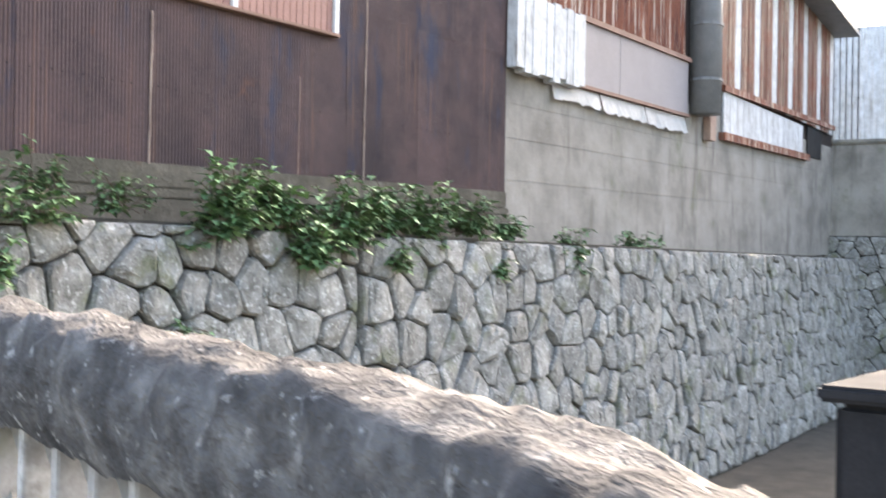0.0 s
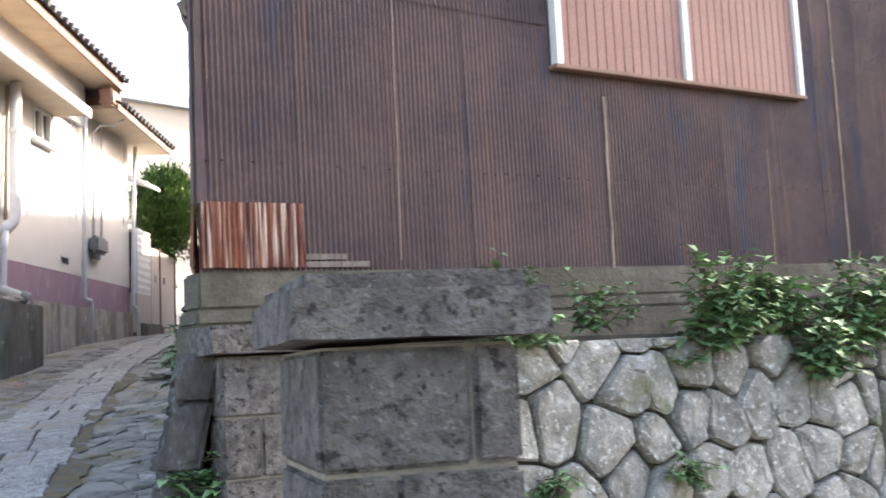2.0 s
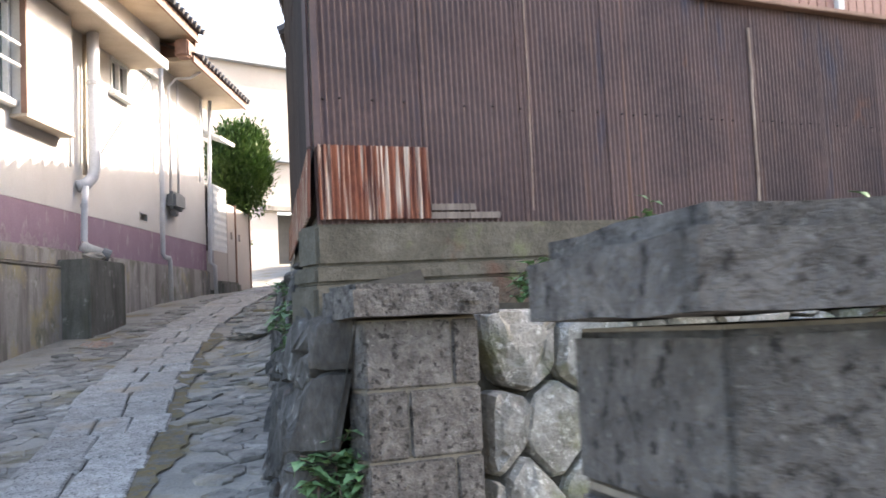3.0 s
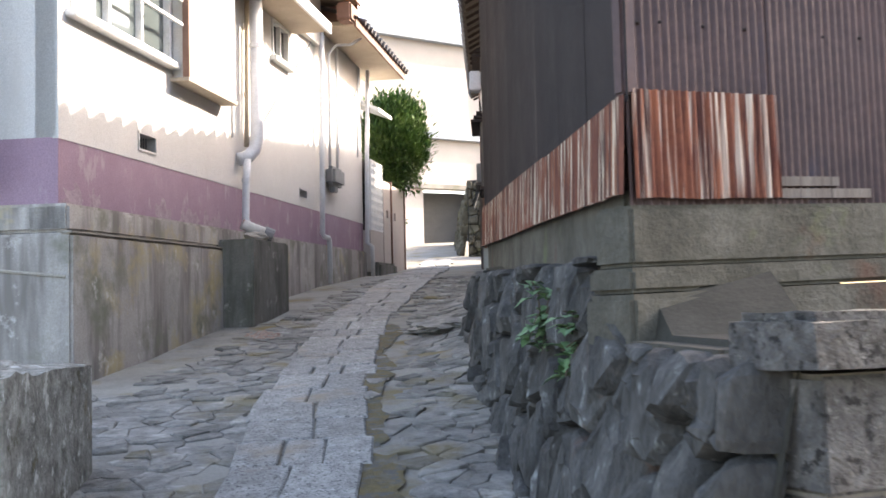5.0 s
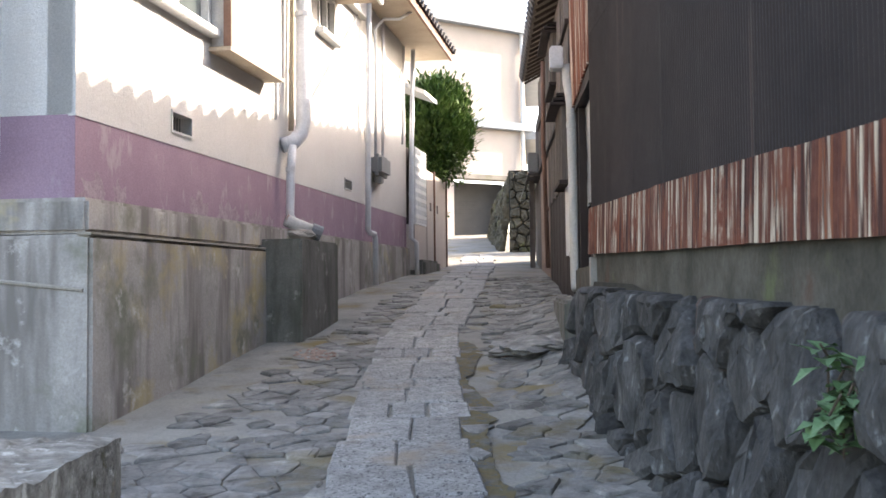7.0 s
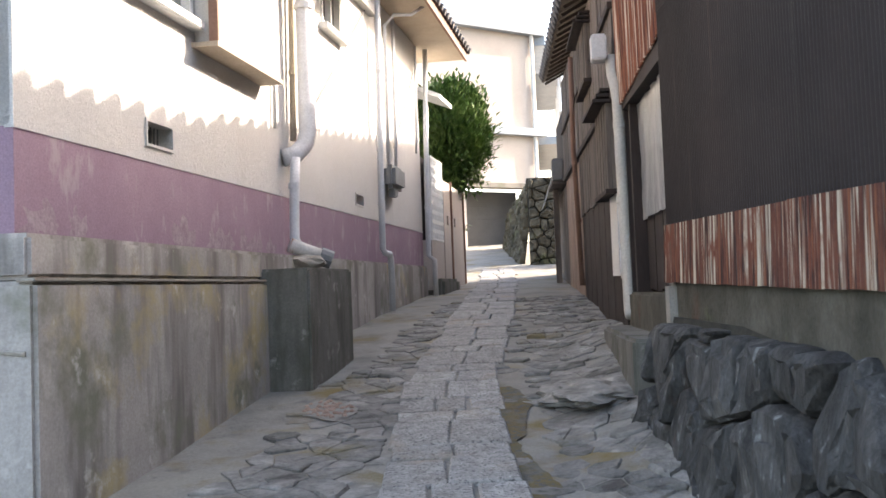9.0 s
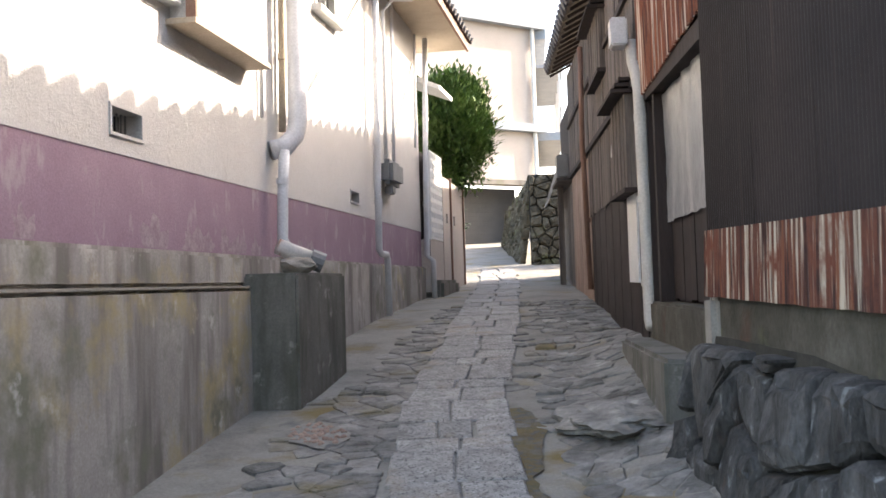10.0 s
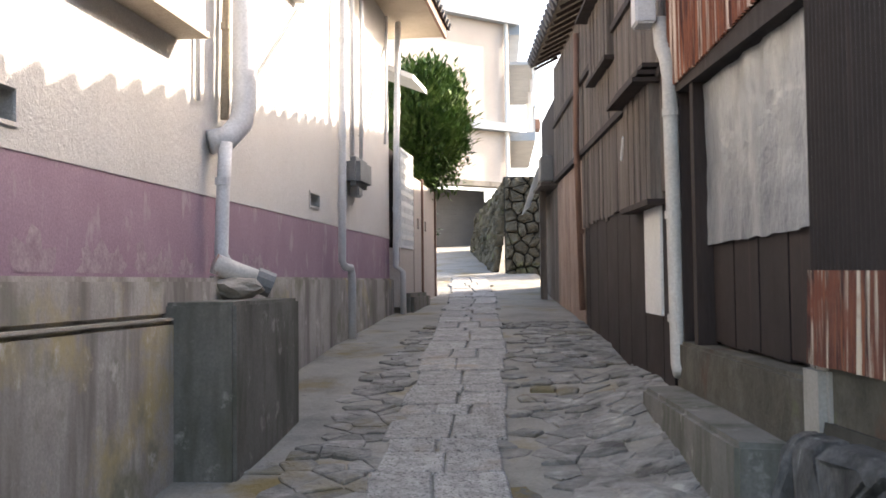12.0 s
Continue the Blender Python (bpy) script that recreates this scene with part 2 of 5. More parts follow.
def add_box(bm, org, ux, uy, uz, size, bevel=0.0):
    """A box from corner org along the unit axes ux, uy, uz."""
    o = Vector(org)
    a, b, c = Vector(ux) * size[0], Vector(uy) * size[1], Vector(uz) * size[2]
    v = [bm.verts.new(o + a * i + b * j + c * k) for k in (0, 1) for j in (0, 1) for i in (0, 1)]
    fs = [bm.faces.new([v[i] for i in q]) for q in ((0, 1, 3, 2), (4, 6, 7, 5), (0, 4, 5, 1), (2, 3, 7, 6), (0, 2, 6, 4), (1, 5, 7, 3))]
    if bevel:
        ed = {e for f in fs for e in f.edges}
        bmesh.ops.bevel(bm, geom=list(ed), offset=bevel, segments=2, affect="EDGES")


Z = Vector((0, 0, 1))


class Wall:
    """A vertical plane: p0 its origin, u along it, n out of it; its courses climb by rise for each metre."""

    def __init__(self, p0, p1, side, rise=0.0, base=0.0):
        self.p = Vector((p0[0], p0[1], 0))
        d = Vector((p1[0], p1[1], 0)) - self.p
        self.length = d.length
        self.u = d.normalized()
        self.n = Vector((self.u.y, -self.u.x, 0)) * side
        self.rise, self.base = rise, base
        self.along = self.u + Z * rise

    def at(self, s, z, out=0.0):
        return self.p + self.u * s + self.n * out + Z * (z + self.base + self.rise * s)

    def box(self, bm, s0, s1, z0, z1, o0, o1, bevel=0.0):
        add_box(bm, self.at(s0, z0, o0), self.along, self.n, Z, (s1 - s0, o1 - o0, z1 - z0), bevel)

    def piece(self, name, s0, s1, z0, z1, o0, o1, material, parent=None, label="", bevel=0.0):
        bm = bmesh.new()
        self.box(bm, s0, s1, z0, z1, o0, o1, bevel)
        return part(name, bm, material, parent, label)


def tube(bm, pts, r, sides=10):
    """A round pipe along the points."""
    rings = []
    n = len(pts)
    pts = [Vector(p) for p in pts]
    a = None
    for i, p in enumerate(pts):
        d = (pts[min(i + 1, n - 1)] - pts[max(i - 1, 0)]).normalized()
        a = d.orthogonal() if a is None else a - d * a.dot(d)
        a.normalize()
        b = d.cross(a)
        rings.append([bm.verts.new(p + (a * math.cos(t) + b * math.sin(t)) * r) for t in [2 * math.pi * k / sides for k in range(sides)]])
    for q, w in zip(rings, rings[1:]):
        for k in range(sides):
            bm.faces.new((q[k], q[(k + 1) % sides], w[(k + 1) % sides], w[k]))
    bm.faces.new(rings[0])
    bm.faces.new(rings[-1])


def sheet_mesh(width, height, pitch=0.032, depth=0.008):
    """A corrugated sheet in its own x (along), y (out), z (up)."""
    me = bpy.data.meshes.new("corrugated_sheet")
    cols = int(width / pitch * 6)
    vs, fs = [], []
    for j in range(2):
        for i in range(cols + 1):
            x = width * i / cols
            vs.append((x, depth * math.sin(2 * math.pi * x / pitch), height * j))
    for i in range(cols):
        fs.append((i, i + 1, cols + 2 + i, cols + 1 + i))
    me.from_pydata(vs, [], fs)
    for p in me.polygons:
        p.use_smooth = True
    return me


def clad(parent, wall, s0, s1, z0, z1, material, out, rng, w=0.62, h=1.82, pitch=0.036, depth=0.008):
    """Corrugated sheets side by side and in rows, each a little askew."""
    rows = max(1, round((z1 - z0) / h))
    n = max(1, round((s1 - s0) / w))
    w, h = (s1 - s0) / n, (z1 - z0) / rows
    me = sheet_mesh(w + 0.03, h + 0.03, pitch, depth)
    me.materials.append(material)
    for j in range(rows):
        for i in range(n):
            ob = new("corrugated_sheet", me)
            p = wall.at(s0 + i * w, z0 + j * h + rng.uniform(-0.012, 0.012) * (1 if j else 0.6), out + 0.003 * (i % 2) + 0.004 * j)
            m = Matrix((wall.along, wall.n, Z)).transposed().to_4x4()
            m.translation = p
            ob.matrix_world = m @ pose(0, 0, 0, 0, rng.uniform(-0.25, 0.25), rng.uniform(-0.3, 0.3))
            ob.parent = parent


def cells(w, h, size, rng, aspect=1.0, jitter=0.42, border=0.02):
    """Irregular polygons that fill a w by h field: lists of points."""
    nx, ny = max(1, round(w / (size * aspect))), max(1, round(h / size))
    dx, dy = w / nx, h / ny
    sites = {}
    for j in range(-1, ny + 1):
        for i in range(-1, nx + 2):
            sites[i, j] = ((i + 0.5 + (0.25 if j % 2 else -0.25) + rng.uniform(-jitter, jitter)) * dx, (j + 0.5 + rng.uniform(-jitter, jitter)) * dy)
    out = []
    for (i, j), (x, y) in sites.items():
        poly = [(border, border), (w - border, border), (w - border, h - border), (border, h - border)]
        for a in range(-2, 3):
            for b in range(-2, 3):
                q = sites.get((i + a, j + b))
                if q is None or (a == 0 and b == 0):
                    continue
                mx, my, ex, ey = (x + q[0]) / 2, (y + q[1]) / 2, q[0] - x, q[1] - y
                new_poly = []
                for k in range(len(poly)):
                    p, r = poly[k], poly[(k + 1) % len(poly)]
                    dp = (p[0] - mx) * ex + (p[1] - my) * ey
                    dr = (r[0] - mx) * ex + (r[1] - my) * ey
                    if dp <= 0:
                        new_poly.append(p)
                    if dp * dr < 0:
                        t = dp / (dp - dr)
                        new_poly.append((p[0] + (r[0] - p[0]) * t, p[1] + (r[1] - p[1]) * t))
                poly = new_poly
                if len(poly) < 3:
                    break
            if len(poly) < 3:
                break
        if len(poly) >= 3:
            area = abs(sum(poly[k][0] * poly[(k + 1) % len(poly)][1] - poly[(k + 1) % len(poly)][0] * poly[k][1] for k in range(len(poly)))) / 2
            if area > 0.12 * dx * dy:
                out.append(poly)
    return out


def stone(bm, poly, place, gap, bulge, rng, base=-0.06, cut=0.14):
    """One bulging stone over a polygon; place(x, y, out) gives the point."""
    cx, cy = sum(p[0] for p in poly) / len(poly), sum(p[1] for p in poly) / len(poly)
    pts = []
    n = len(poly)
    for k in range(n):  # cut the corners
        p, q = poly[k], poly[(k + 1) % n]
        if math.hypot(q[0] - p[0], q[1] - p[1]) < 1e-4:
            continue
        for t in (cut, 1 - cut):
            pts.append((p[0] + (q[0] - p[0]) * t, p[1] + (q[1] - p[1]) * t))
    b = bulge * rng.uniform(0.6, 1.4)
    tx, ty = rng.uniform(-0.25, 0.25) * bulge / 0.1, rng.uniform(-0.25, 0.25) * bulge / 0.1
    rings = []
    for f, o in ((0, base), (0.0, b * 0.35), (0.09, b * 0.85), (0.45, b * 1.0)):
        ring = []
        for x, y in pts:
            d = max(1e-3, math.hypot(x - cx, y - cy))
            g = max(0.2, 1 - gap / d) * (1 - f)
            xx, yy = cx + (x - cx) * g, cy + (y - cy) * g
            ring.append(bm.verts.new(place(xx, yy, o + (0 if o < 0 else (tx * (xx - cx) + ty * (yy - cy)) + rng.uniform(-0.22, 0.22) * b))))
        rings.append(ring)
    m = len(pts)
    for q, w in zip(rings, rings[1:]):
        for k in range(m):
            bm.faces.new((q[k], q[(k + 1) % m], w[(k + 1) % m], w[k]))
    bm.faces.new(rings[-1])


def leaf_blade(bm, p, d, up, ln, wd):
    """A folded leaf with a point."""
    d = d.normalized()
    s = d.cross(up)
    if s.length < 1e-3:
        s = Vector((1, 0, 0))
    s.normalize()
    n = s.cross(d)
    a = bm.verts.new(p)
    b = bm.verts.new(p + d * ln * 0.45 + s * wd / 2 + n * wd * 0.15)
    c = bm.verts.new(p + d * ln - n * ln * 0.18)
    e = bm.verts.new(p + d * ln * 0.45 - s * wd / 2 + n * wd * 0.15)
    m = bm.verts.new(p + d * ln * 0.5)
    bm.faces.new((a, b, m))
    bm.faces.new((b, c, m))
    bm.faces.new((c, e, m))
    bm.faces.new((e, a, m))


def ground_z(x, y):
    """Height of the lane, which climbs away."""
    w = 0.45 * x + 0.89 * y
    if 11.5 < y < 18.0:  # the paving banks up towards the entrance step
        d = max(0.0, 1 - max(0.0, edge_right(y) - x) / 1.0)
        return lane_z(w) + 0.17 * d * d * (3 - 2 * d) * min(1, (y - 11.5) / 1.5, (18.0 - y) / 1.5)
    return lane_z(w)


def lane_z(w):
    """Height along the lane's own length."""
    pts = ((-20, -1.2), (-6, 0.0), (0, 0.1), (2.7, 0.25), (5.3, 0.55), (8, 1.0), (9.64, 1.235), (11.2, 1.41), (13.2, 1.63), (14.5, 1.8), (17, 2.12), (19.7, 2.42), (23.3, 2.7), (26, 2.87), (28, 3.05), (33, 3.6), (43.7, 4.6), (60, 6.0))
    if w <= pts[0][0]:
        return pts[0][1]
    for (a, za), (b, zb) in zip(pts, pts[1:]):
        if w <= b:
            return za + (zb - za) * (w - a) / (b - a)
    return pts[-1][1]

# ---- plan ----
rng = random.Random(7)
FRONT = Wall((1.743, 7.388), (10.68, 7.947), 1, 0.0275)
CONC = Wall((10.68, 7.947), (27.6, 9.006), 1, 0.0275, 0.246)
SIDE_A = Wall((1.743, 7.388), (3.76, 13.286), -1)
SIDE_B = Wall((3.81, 13.28), (5.06, 16.05), -1, 0.0165)
SIDE_C = Wall((5.03, 16.05), (9.79, 27.06), -1, 0.026)
HOUSE = Wall((0.8856, 14.8975), (0.8856 + 0.4844, 14.8975 + 0.8749), 1, 0.0185)
S0, S1 = -1.82, 9.72
hc = HOUSE.at(S0, 0)
HOUSE_END = Wall((hc.x, hc.y), (hc.x - 0.8749 * 6, hc.y + 0.4844 * 6), -1)
STONE_1 = Wall((1.4, 6.42), (6.4, 6.62), 1)
STONE_2 = Wall((6.4, 6.62), (27.3, 8.3), 1)

# ---- ground ----
YARD = -1.7


def sheet_from(f, xs, ys, name, material, label, cat):
    bm = bmesh.new()
    g = [[bm.verts.new((x, y, f(x, y))) for x in xs] for y in ys]
    for j in range(len(ys) - 1):
        for i in range(len(xs) - 1):
            bm.faces.new((g[j][i], g[j][i + 1], g[j + 1][i + 1], g[j + 1][i]))
    return tagged(part(name, bm, material, smooth=True), label, cat, kind="structure")


sheet_from(lambda x, y: YARD, [-600, -50, 0, 50, 600], [-600, -50, 0, 50, 600], "ground", EARTH, "bare earth ground lower than the lane", "ground")


def edge_right(y):
    """The lane's right-hand border."""
    pts = ((-14, -2.5), (-1.0, -0.5), (0.5, 0.25), (3.3, 0.95), (6.0, 1.5), (7.6, 1.95), (13, 3.75), (16.1, 5.2), (27, 10.0), (31, 11.5), (60, 27))
    for (a, xa), (b, xb) in zip(pts, pts[1:]):
        if y <= b:
            return xa + (xb - xa) * max(0, (y - a)) / (b - a)
    return pts[-1][1]


bm = bmesh.new()
ys = [-14 + 0.35 * i for i in range(170)]
prev = None
for y in ys:
    xr = edge_right(y)
    row = []
    for i in range(31):
        x = xr - 9.5 + 9.5 * i / 30
        z = ground_z(x, y) + 0.014 * noise.noise((x * 1.3, y * 1.3, 0)) - 0.006
        row.append(bm.verts.new((x, y, z)))
    row.append(bm.verts.new((xr + 0.02, y, YARD - 0.1)))
    if prev:
        for i in range(31):
            bm.faces.new((prev[i], prev[i + 1], row[i + 1], row[i]))
    prev = row
lane = tagged(part("road", bm, MOSSY, smooth=True), "mossy stone-paved lane that climbs between the houses", "lane", kind="structure")

# centre line of the slab path
LINE = [Vector(p) for p in ((-1.6, -3.0), (-1.2, 0.0), (-0.85, 3.0), (-0.1, 6.0), (0.6, 8.3), (1.2, 10.0), (1.62, 11.5), (2.02, 12.6), (2.45, 13.8), (3.05, 15.4), (3.54, 16.45), (4.22, 17.83), (4.7, 18.9), (5.1, 19.7), (6.31, 22.41), (7.5, 25.0), (8.2, 26.6), (9.2, 29.0), (11.3, 34.5), (13.4, 41.0))]


def along(d):
    """Point and direction at a distance along the centre line."""
    for a, b in zip(LINE, LINE[1:]):
        ln = (b - a).length
        if d <= ln:
            return a + (b - a) * d / ln, (b - a) / ln
        d -= ln
    return LINE[-1], (LINE[-1] - LINE[-2]).normalized()


def lay(c, d, x, y, out):
    p = c + Vector((d.y, -d.x)) * x + d * y
    return Vector((p.x, p.y, ground_z(p.x, p.y) + out))


# ---- retaining wall below the brown building ----
def stone_wall(name, label, wall, s0, s1, z0, z1, size, material, batter, pieces, aspect=0.95, bulge=0.06, top=None):
    top = top or (lambda s: z1)
    root = empty(name, label, "stone wall", kind="structure")
    bm = bmesh.new()
    k = 14
    for a in range(k):
        sa, sb = s0 + (s1 - s0) * a / k, s0 + (s1 - s0) * (a + 1) / k
        ta, tb = top(sa), top(sb)
        v = [bm.verts.new(p) for p in (wall.at(sa, z0, (z1 - z0) * batter - 0.02), wall.at(sb, z0, (z1 - z0) * batter - 0.02), wall.at(sb, tb, -0.04), wall.at(sa, ta, -0.04))]
        bm.faces.new(v)
        w = [bm.verts.new(p) for p in (wall.at(sa, ta, -0.04), wall.at(sb, tb, -0.04), wall.at(sb, tb, -0.5), wall.at(sa, ta, -0.5))]
        bm.faces.new(w)
    part("wall_core", bm, JOINT, root)
    r = random.Random(len(name))
    joined = bmesh.new()
    for poly in cells(s1 - s0, z1 - z0, size, r, aspect):
        def place(x, y, o):
            zt = top(s0 + x)
            z = z0 + y * (zt - z0) / (z1 - z0)
            return wall.at(s0 + x, z, (z1 - z0 - y) * batter + o)
        if pieces:
            b = bmesh.new()
            stone(b, poly, place, 0.012, bulge, r)
            part("stone", b, material, root)
        else:
            stone(joined, poly, place, 0.009, bulge, r)
    if pieces:
        joined.free()
    else:
        tagged(part("stones", joined, material, root), kind="stuff")
    return root


# stones themselves are laid at the end of the file

# ledge of earth behind the stones, and the concrete footing
bm = bmesh.new()
for p0, p1, q1, q0 in (((1.45, 6.5), (6.4, 6.7), (6.4, 7.7), (1.8, 7.7)), ((6.4, 6.74), (27.0, 8.42), (27.0, 9.2), (6.4, 7.8)), ((1.42, 6.18), (1.95, 6.22), (1.95, 6.5), (1.46, 6.49))):
    lo = [bm.verts.new((*p, 1.0)) for p in (p0, p1, q1, q0)]
    hi = [bm.verts.new((*p, 1.88)) for p in (p0, p1, q1, q0)]
    bm.faces.new(hi)
    for k in range(4):
        bm.faces.new((lo[k], lo[(k + 1) % 4], hi[(k + 1) % 4], hi[k]))
tagged(part("planting_ledge", bm, EARTH), "earth ledge on top of the stone wall", "ledge", kind="structure")

footing = empty("footing", "stained concrete footing under the brown sheet walls", "footing", kind="structure")
FRONT.piece("footing_front", -0.02, 9.0, 2.13, 2.34, -0.2, 0.03, FOOTING, footing, bevel=0.015)
FRONT.piece("footing_front", -0.05, 9.0, 2.04, 2.126, -0.2, 0.07, FOOTING, footing, bevel=0.015)
FRONT.piece("footing_foot", -0.07, 9.0, 1.7, 2.036, -0.2, 0.1, FOOTING, footing, bevel=0.02)
FOOT_A = Wall((1.743, 7.388), (3.76, 13.286), -1, 0.035)
FOOT_A.piece("footing_side", 0.08, SIDE_A.length + 0.05, 1.9, 2.4, -0.2, 0.0, FOOTING, footing, bevel=0.015)

# ---- brown sheet-metal building ----
brown = empty("brown_building", "tall shed clad in brown corrugated sheet with rust patches", "building")
FRONT.piece("wall_front", 0.1, 8.95, 2.34, 5.9, -0.2, -0.012, WOOD_DARK, brown)
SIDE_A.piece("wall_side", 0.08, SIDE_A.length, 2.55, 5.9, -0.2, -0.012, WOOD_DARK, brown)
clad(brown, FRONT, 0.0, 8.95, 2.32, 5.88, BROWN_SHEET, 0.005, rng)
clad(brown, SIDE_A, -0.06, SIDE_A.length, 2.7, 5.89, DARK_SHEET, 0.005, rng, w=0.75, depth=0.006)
# pale lapped edges of some sheets
for s, z0, z1 in ((3.16, 2.33, 3.6), (1.33, 2.4, 6.0), (5.0, 2.33, 3.3), (6.03, 2.33, 5.6)):
    bm = bmesh.new()
    k = 14
    a = [FRONT.at(s + 0.004 * rng.uniform(-1, 1), z0 + (z1 - z0) * i / k, 0.02) for i in range(k + 1)]
    tube(bm, a, 0.011 if s in (3.16, 6.03) else 0.004, 6)
    part("sheet_edge", bm, SEAM, brown, "pale bare lapped edge")
# corner trim
bm = bmesh.new()
add_box(bm, FRONT.at(-0.035, 2.72, -0.025), FRONT.u, FRONT.n, Z, (0.06, 0.06, 3.1), 0.008)
part("corner_trim", bm, BROWN_SHEET, brown)
# rusted sheet round the corner
def rust_skirt(wall, s0, s1, z0a, z1a, z0b, z1b, out, material, pitch=0.032):
    bm = bmesh.new()
    n = int((s1 - s0) / pitch * 6)
    g = []
    for i in range(n + 1):
        f = i / n
        s = s0 + (s1 - s0) * f
        o = out + 0.009 * math.sin(2 * math.pi * s / pitch)
        jag = 0.006 * noise.noise((s * 5, out, 0))
        g.append((bm.verts.new(wall.at(s, z0a + (z0b - z0a) * f + jag, o + 0.012)), bm.verts.new(wall.at(s, z1a + (z1b - z1a) * f, o))))
    for a, b in zip(g, g[1:]):
        bm.faces.new((a[0], b[0], b[1], a[1]))
    return part("rusted_sheet", bm, material, brown, "rust-streaked corrugated sheet", smooth=True)


rust_skirt(FRONT, 0.0, 0.64, 2.36, 2.74, 2.36, 2.74, 0.03, RUST)
rust_skirt(SIDE_A, -0.075, 1.9, 2.375, 2.71, 2.45, 2.78, 0.03, RUST_PALE)
rust_skirt(SIDE_A, 1.88, 4.0, 2.45, 2.785, 2.515, 2.875, 0.034, RUST_PALE)
rust_skirt(SIDE_A, 3.98, SIDE_A.length, 2.515, 2.87, 2.595, 2.945, 0.03, RUST_PALE)
# boards showing under the short sheet
for k in range(2):
    FRONT.piece("board", 0.65, 1.09 - 0.16 * k, 2.36 + 0.045 * k, 2.395 + 0.045 * k, 0.012, 0.03, WOOD, brown)
# shuttered window
win = part("window", bmesh.new(), ALU, brown)
bm = bmesh.new()
for s in (2.7, 4.04, 5.46):
    FRONT.box(bm, s - 0.03, s + 0.03, 3.79, 5.1, 0.02, 0.09)
FRONT.box(bm, 2.7, 5.46, 5.05, 5.11, 0.02, 0.09)
part("window_frame", bm, ALU, win)
for a, b in ((2.73, 4.01), (4.07, 5.43)):
    n = int((b - a) / 0.09)
    for i in range(n):
        w = (b - a) / n
        FRONT.piece("shutter_slat", a + i * w, a + (i + 0.88) * w, 3.79, 5.07, 0.02, 0.06, SHUTTER, win)
    FRONT.piece("shutter_back", a, b, 3.79, 5.07, 0.012, 0.045, SHUTTER, win)
bm = bmesh.new()
FRONT.box(bm, 2.65, 5.51, 3.755, 3.788, 0.01, 0.1, 0.006)
part("window_sill", bm, FASCIA, win)
# nails in two rows
bm = bmesh.new()
for zz in (2.98, 4.22, 5.4):
    for i in range(90):
        s = 0.05 + i * 0.094
        if rng.random() < 0.7:
            c = FRONT.at(s, zz + rng.uniform(-0.006, 0.006), 0.016)
            bmesh.ops.create_cone(bm, cap_ends=True, segments=6, radius1=0.008, radius2=0.004, depth=0.01, matrix=Matrix.Translation(c) @ pose(0, 0, 0, 90, 0, 0))
tagged(part("nails", bm, WOOD_DARK, brown), kind="stuff")
# roof of the brown building: a tiled slope up from the lane side
bm = bmesh.new()
RIDGE = [Vector((7.6, 7.2, 8.3)), Vector((9.2, 13.2, 8.3))]
v = [bm.verts.new(p) for p in (SIDE_A.at(-0.2, 5.91, 0.12), SIDE_A.at(SIDE_A.length + 0.1, 5.91, 0.12), RIDGE[1], RIDGE[0], Vector((11.0, 7.4, 6.4)), Vector((12.6, 13.4, 6.4)))]
bm.faces.new(v[:4])
bm.faces.new((v[3], v[2], v[5], v[4]))
g = [bm.verts.new(p) for p in (FRONT.at(0.0, 5.84, -0.02), FRONT.at(8.95, 5.84, -0.02), Vector((7.6, 7.74, 8.2)))]
bm.faces.new(g)
shed_roof = part("roof", bm, TILE, brown)
n = round(SIDE_A.length / 0.32)
for i in range(n + 1):
    f = i / n
    bm = bmesh.new()
    a = SIDE_A.at(-0.1 + (SIDE_A.length + 0.1) * f, 5.93, 0.17)
    tube(bm, [a, a.lerp(RIDGE[0].lerp(RIDGE[1], f), 0.5) + Z * 0.03], 0.085, 8)
    part("roof_tile", bm, TILE, shed_roof)

# ---- concrete-walled building further right ----
shed = empty("concrete_base_house", "old boarded house on a stained grey concrete base", "house")
CONC.piece("base_wall", 0.02, 16.9, 1.4, 4.2, -0.25, 0.0, CONCRETE, shed, bevel=0.01)
for z in (2.5, 3.05, 3.5):
    CONC.piece("board_mark", 0.05, 16.8, z, z + 0.018, 0.0, 0.005, CONCRETE, shed)
CONC.piece("upper_wall", 0.02, 16.9, 4.2, 8.2, -0.25, -0.02, WOOD_DARK, shed)
clad(shed, CONC, 0.05, 6.2, 4.96, 8.1, RUST, 0.01, rng, w=0.8, pitch=0.076, depth=0.014)
for i in range(10):
    CONC.piece("storm_board", -0.05 + i * 0.195, -0.05 + i * 0.195 + 0.188, 3.94 - 0.03 * (i % 3) - 0.02 * (i % 2), 4.9 + 0.03 * (i % 2), 0.05, 0.2 + 0.008 * (i % 3), WHITEBOARD, shed, "peeling white weathered board")
for i in range(3):
    CONC.piece("grey_panel", 1.92 + 1.45 * i, 1.92 + 1.45 * i + 1.44, 3.98, 4.9, 0.02, 0.07 + 0.004 * (i % 2), GREYPANEL, shed, "flat grey panel")
CONC.piece("panel_rail", 1.88, 6.3, 4.9, 4.98, 0.0, 0.12, FASCIA, shed)
CONC.piece("panel_sill", 1.9, 6.3, 3.93, 3.98, 0.0, 0.1, FASCIA, shed)
r = random.Random(41)
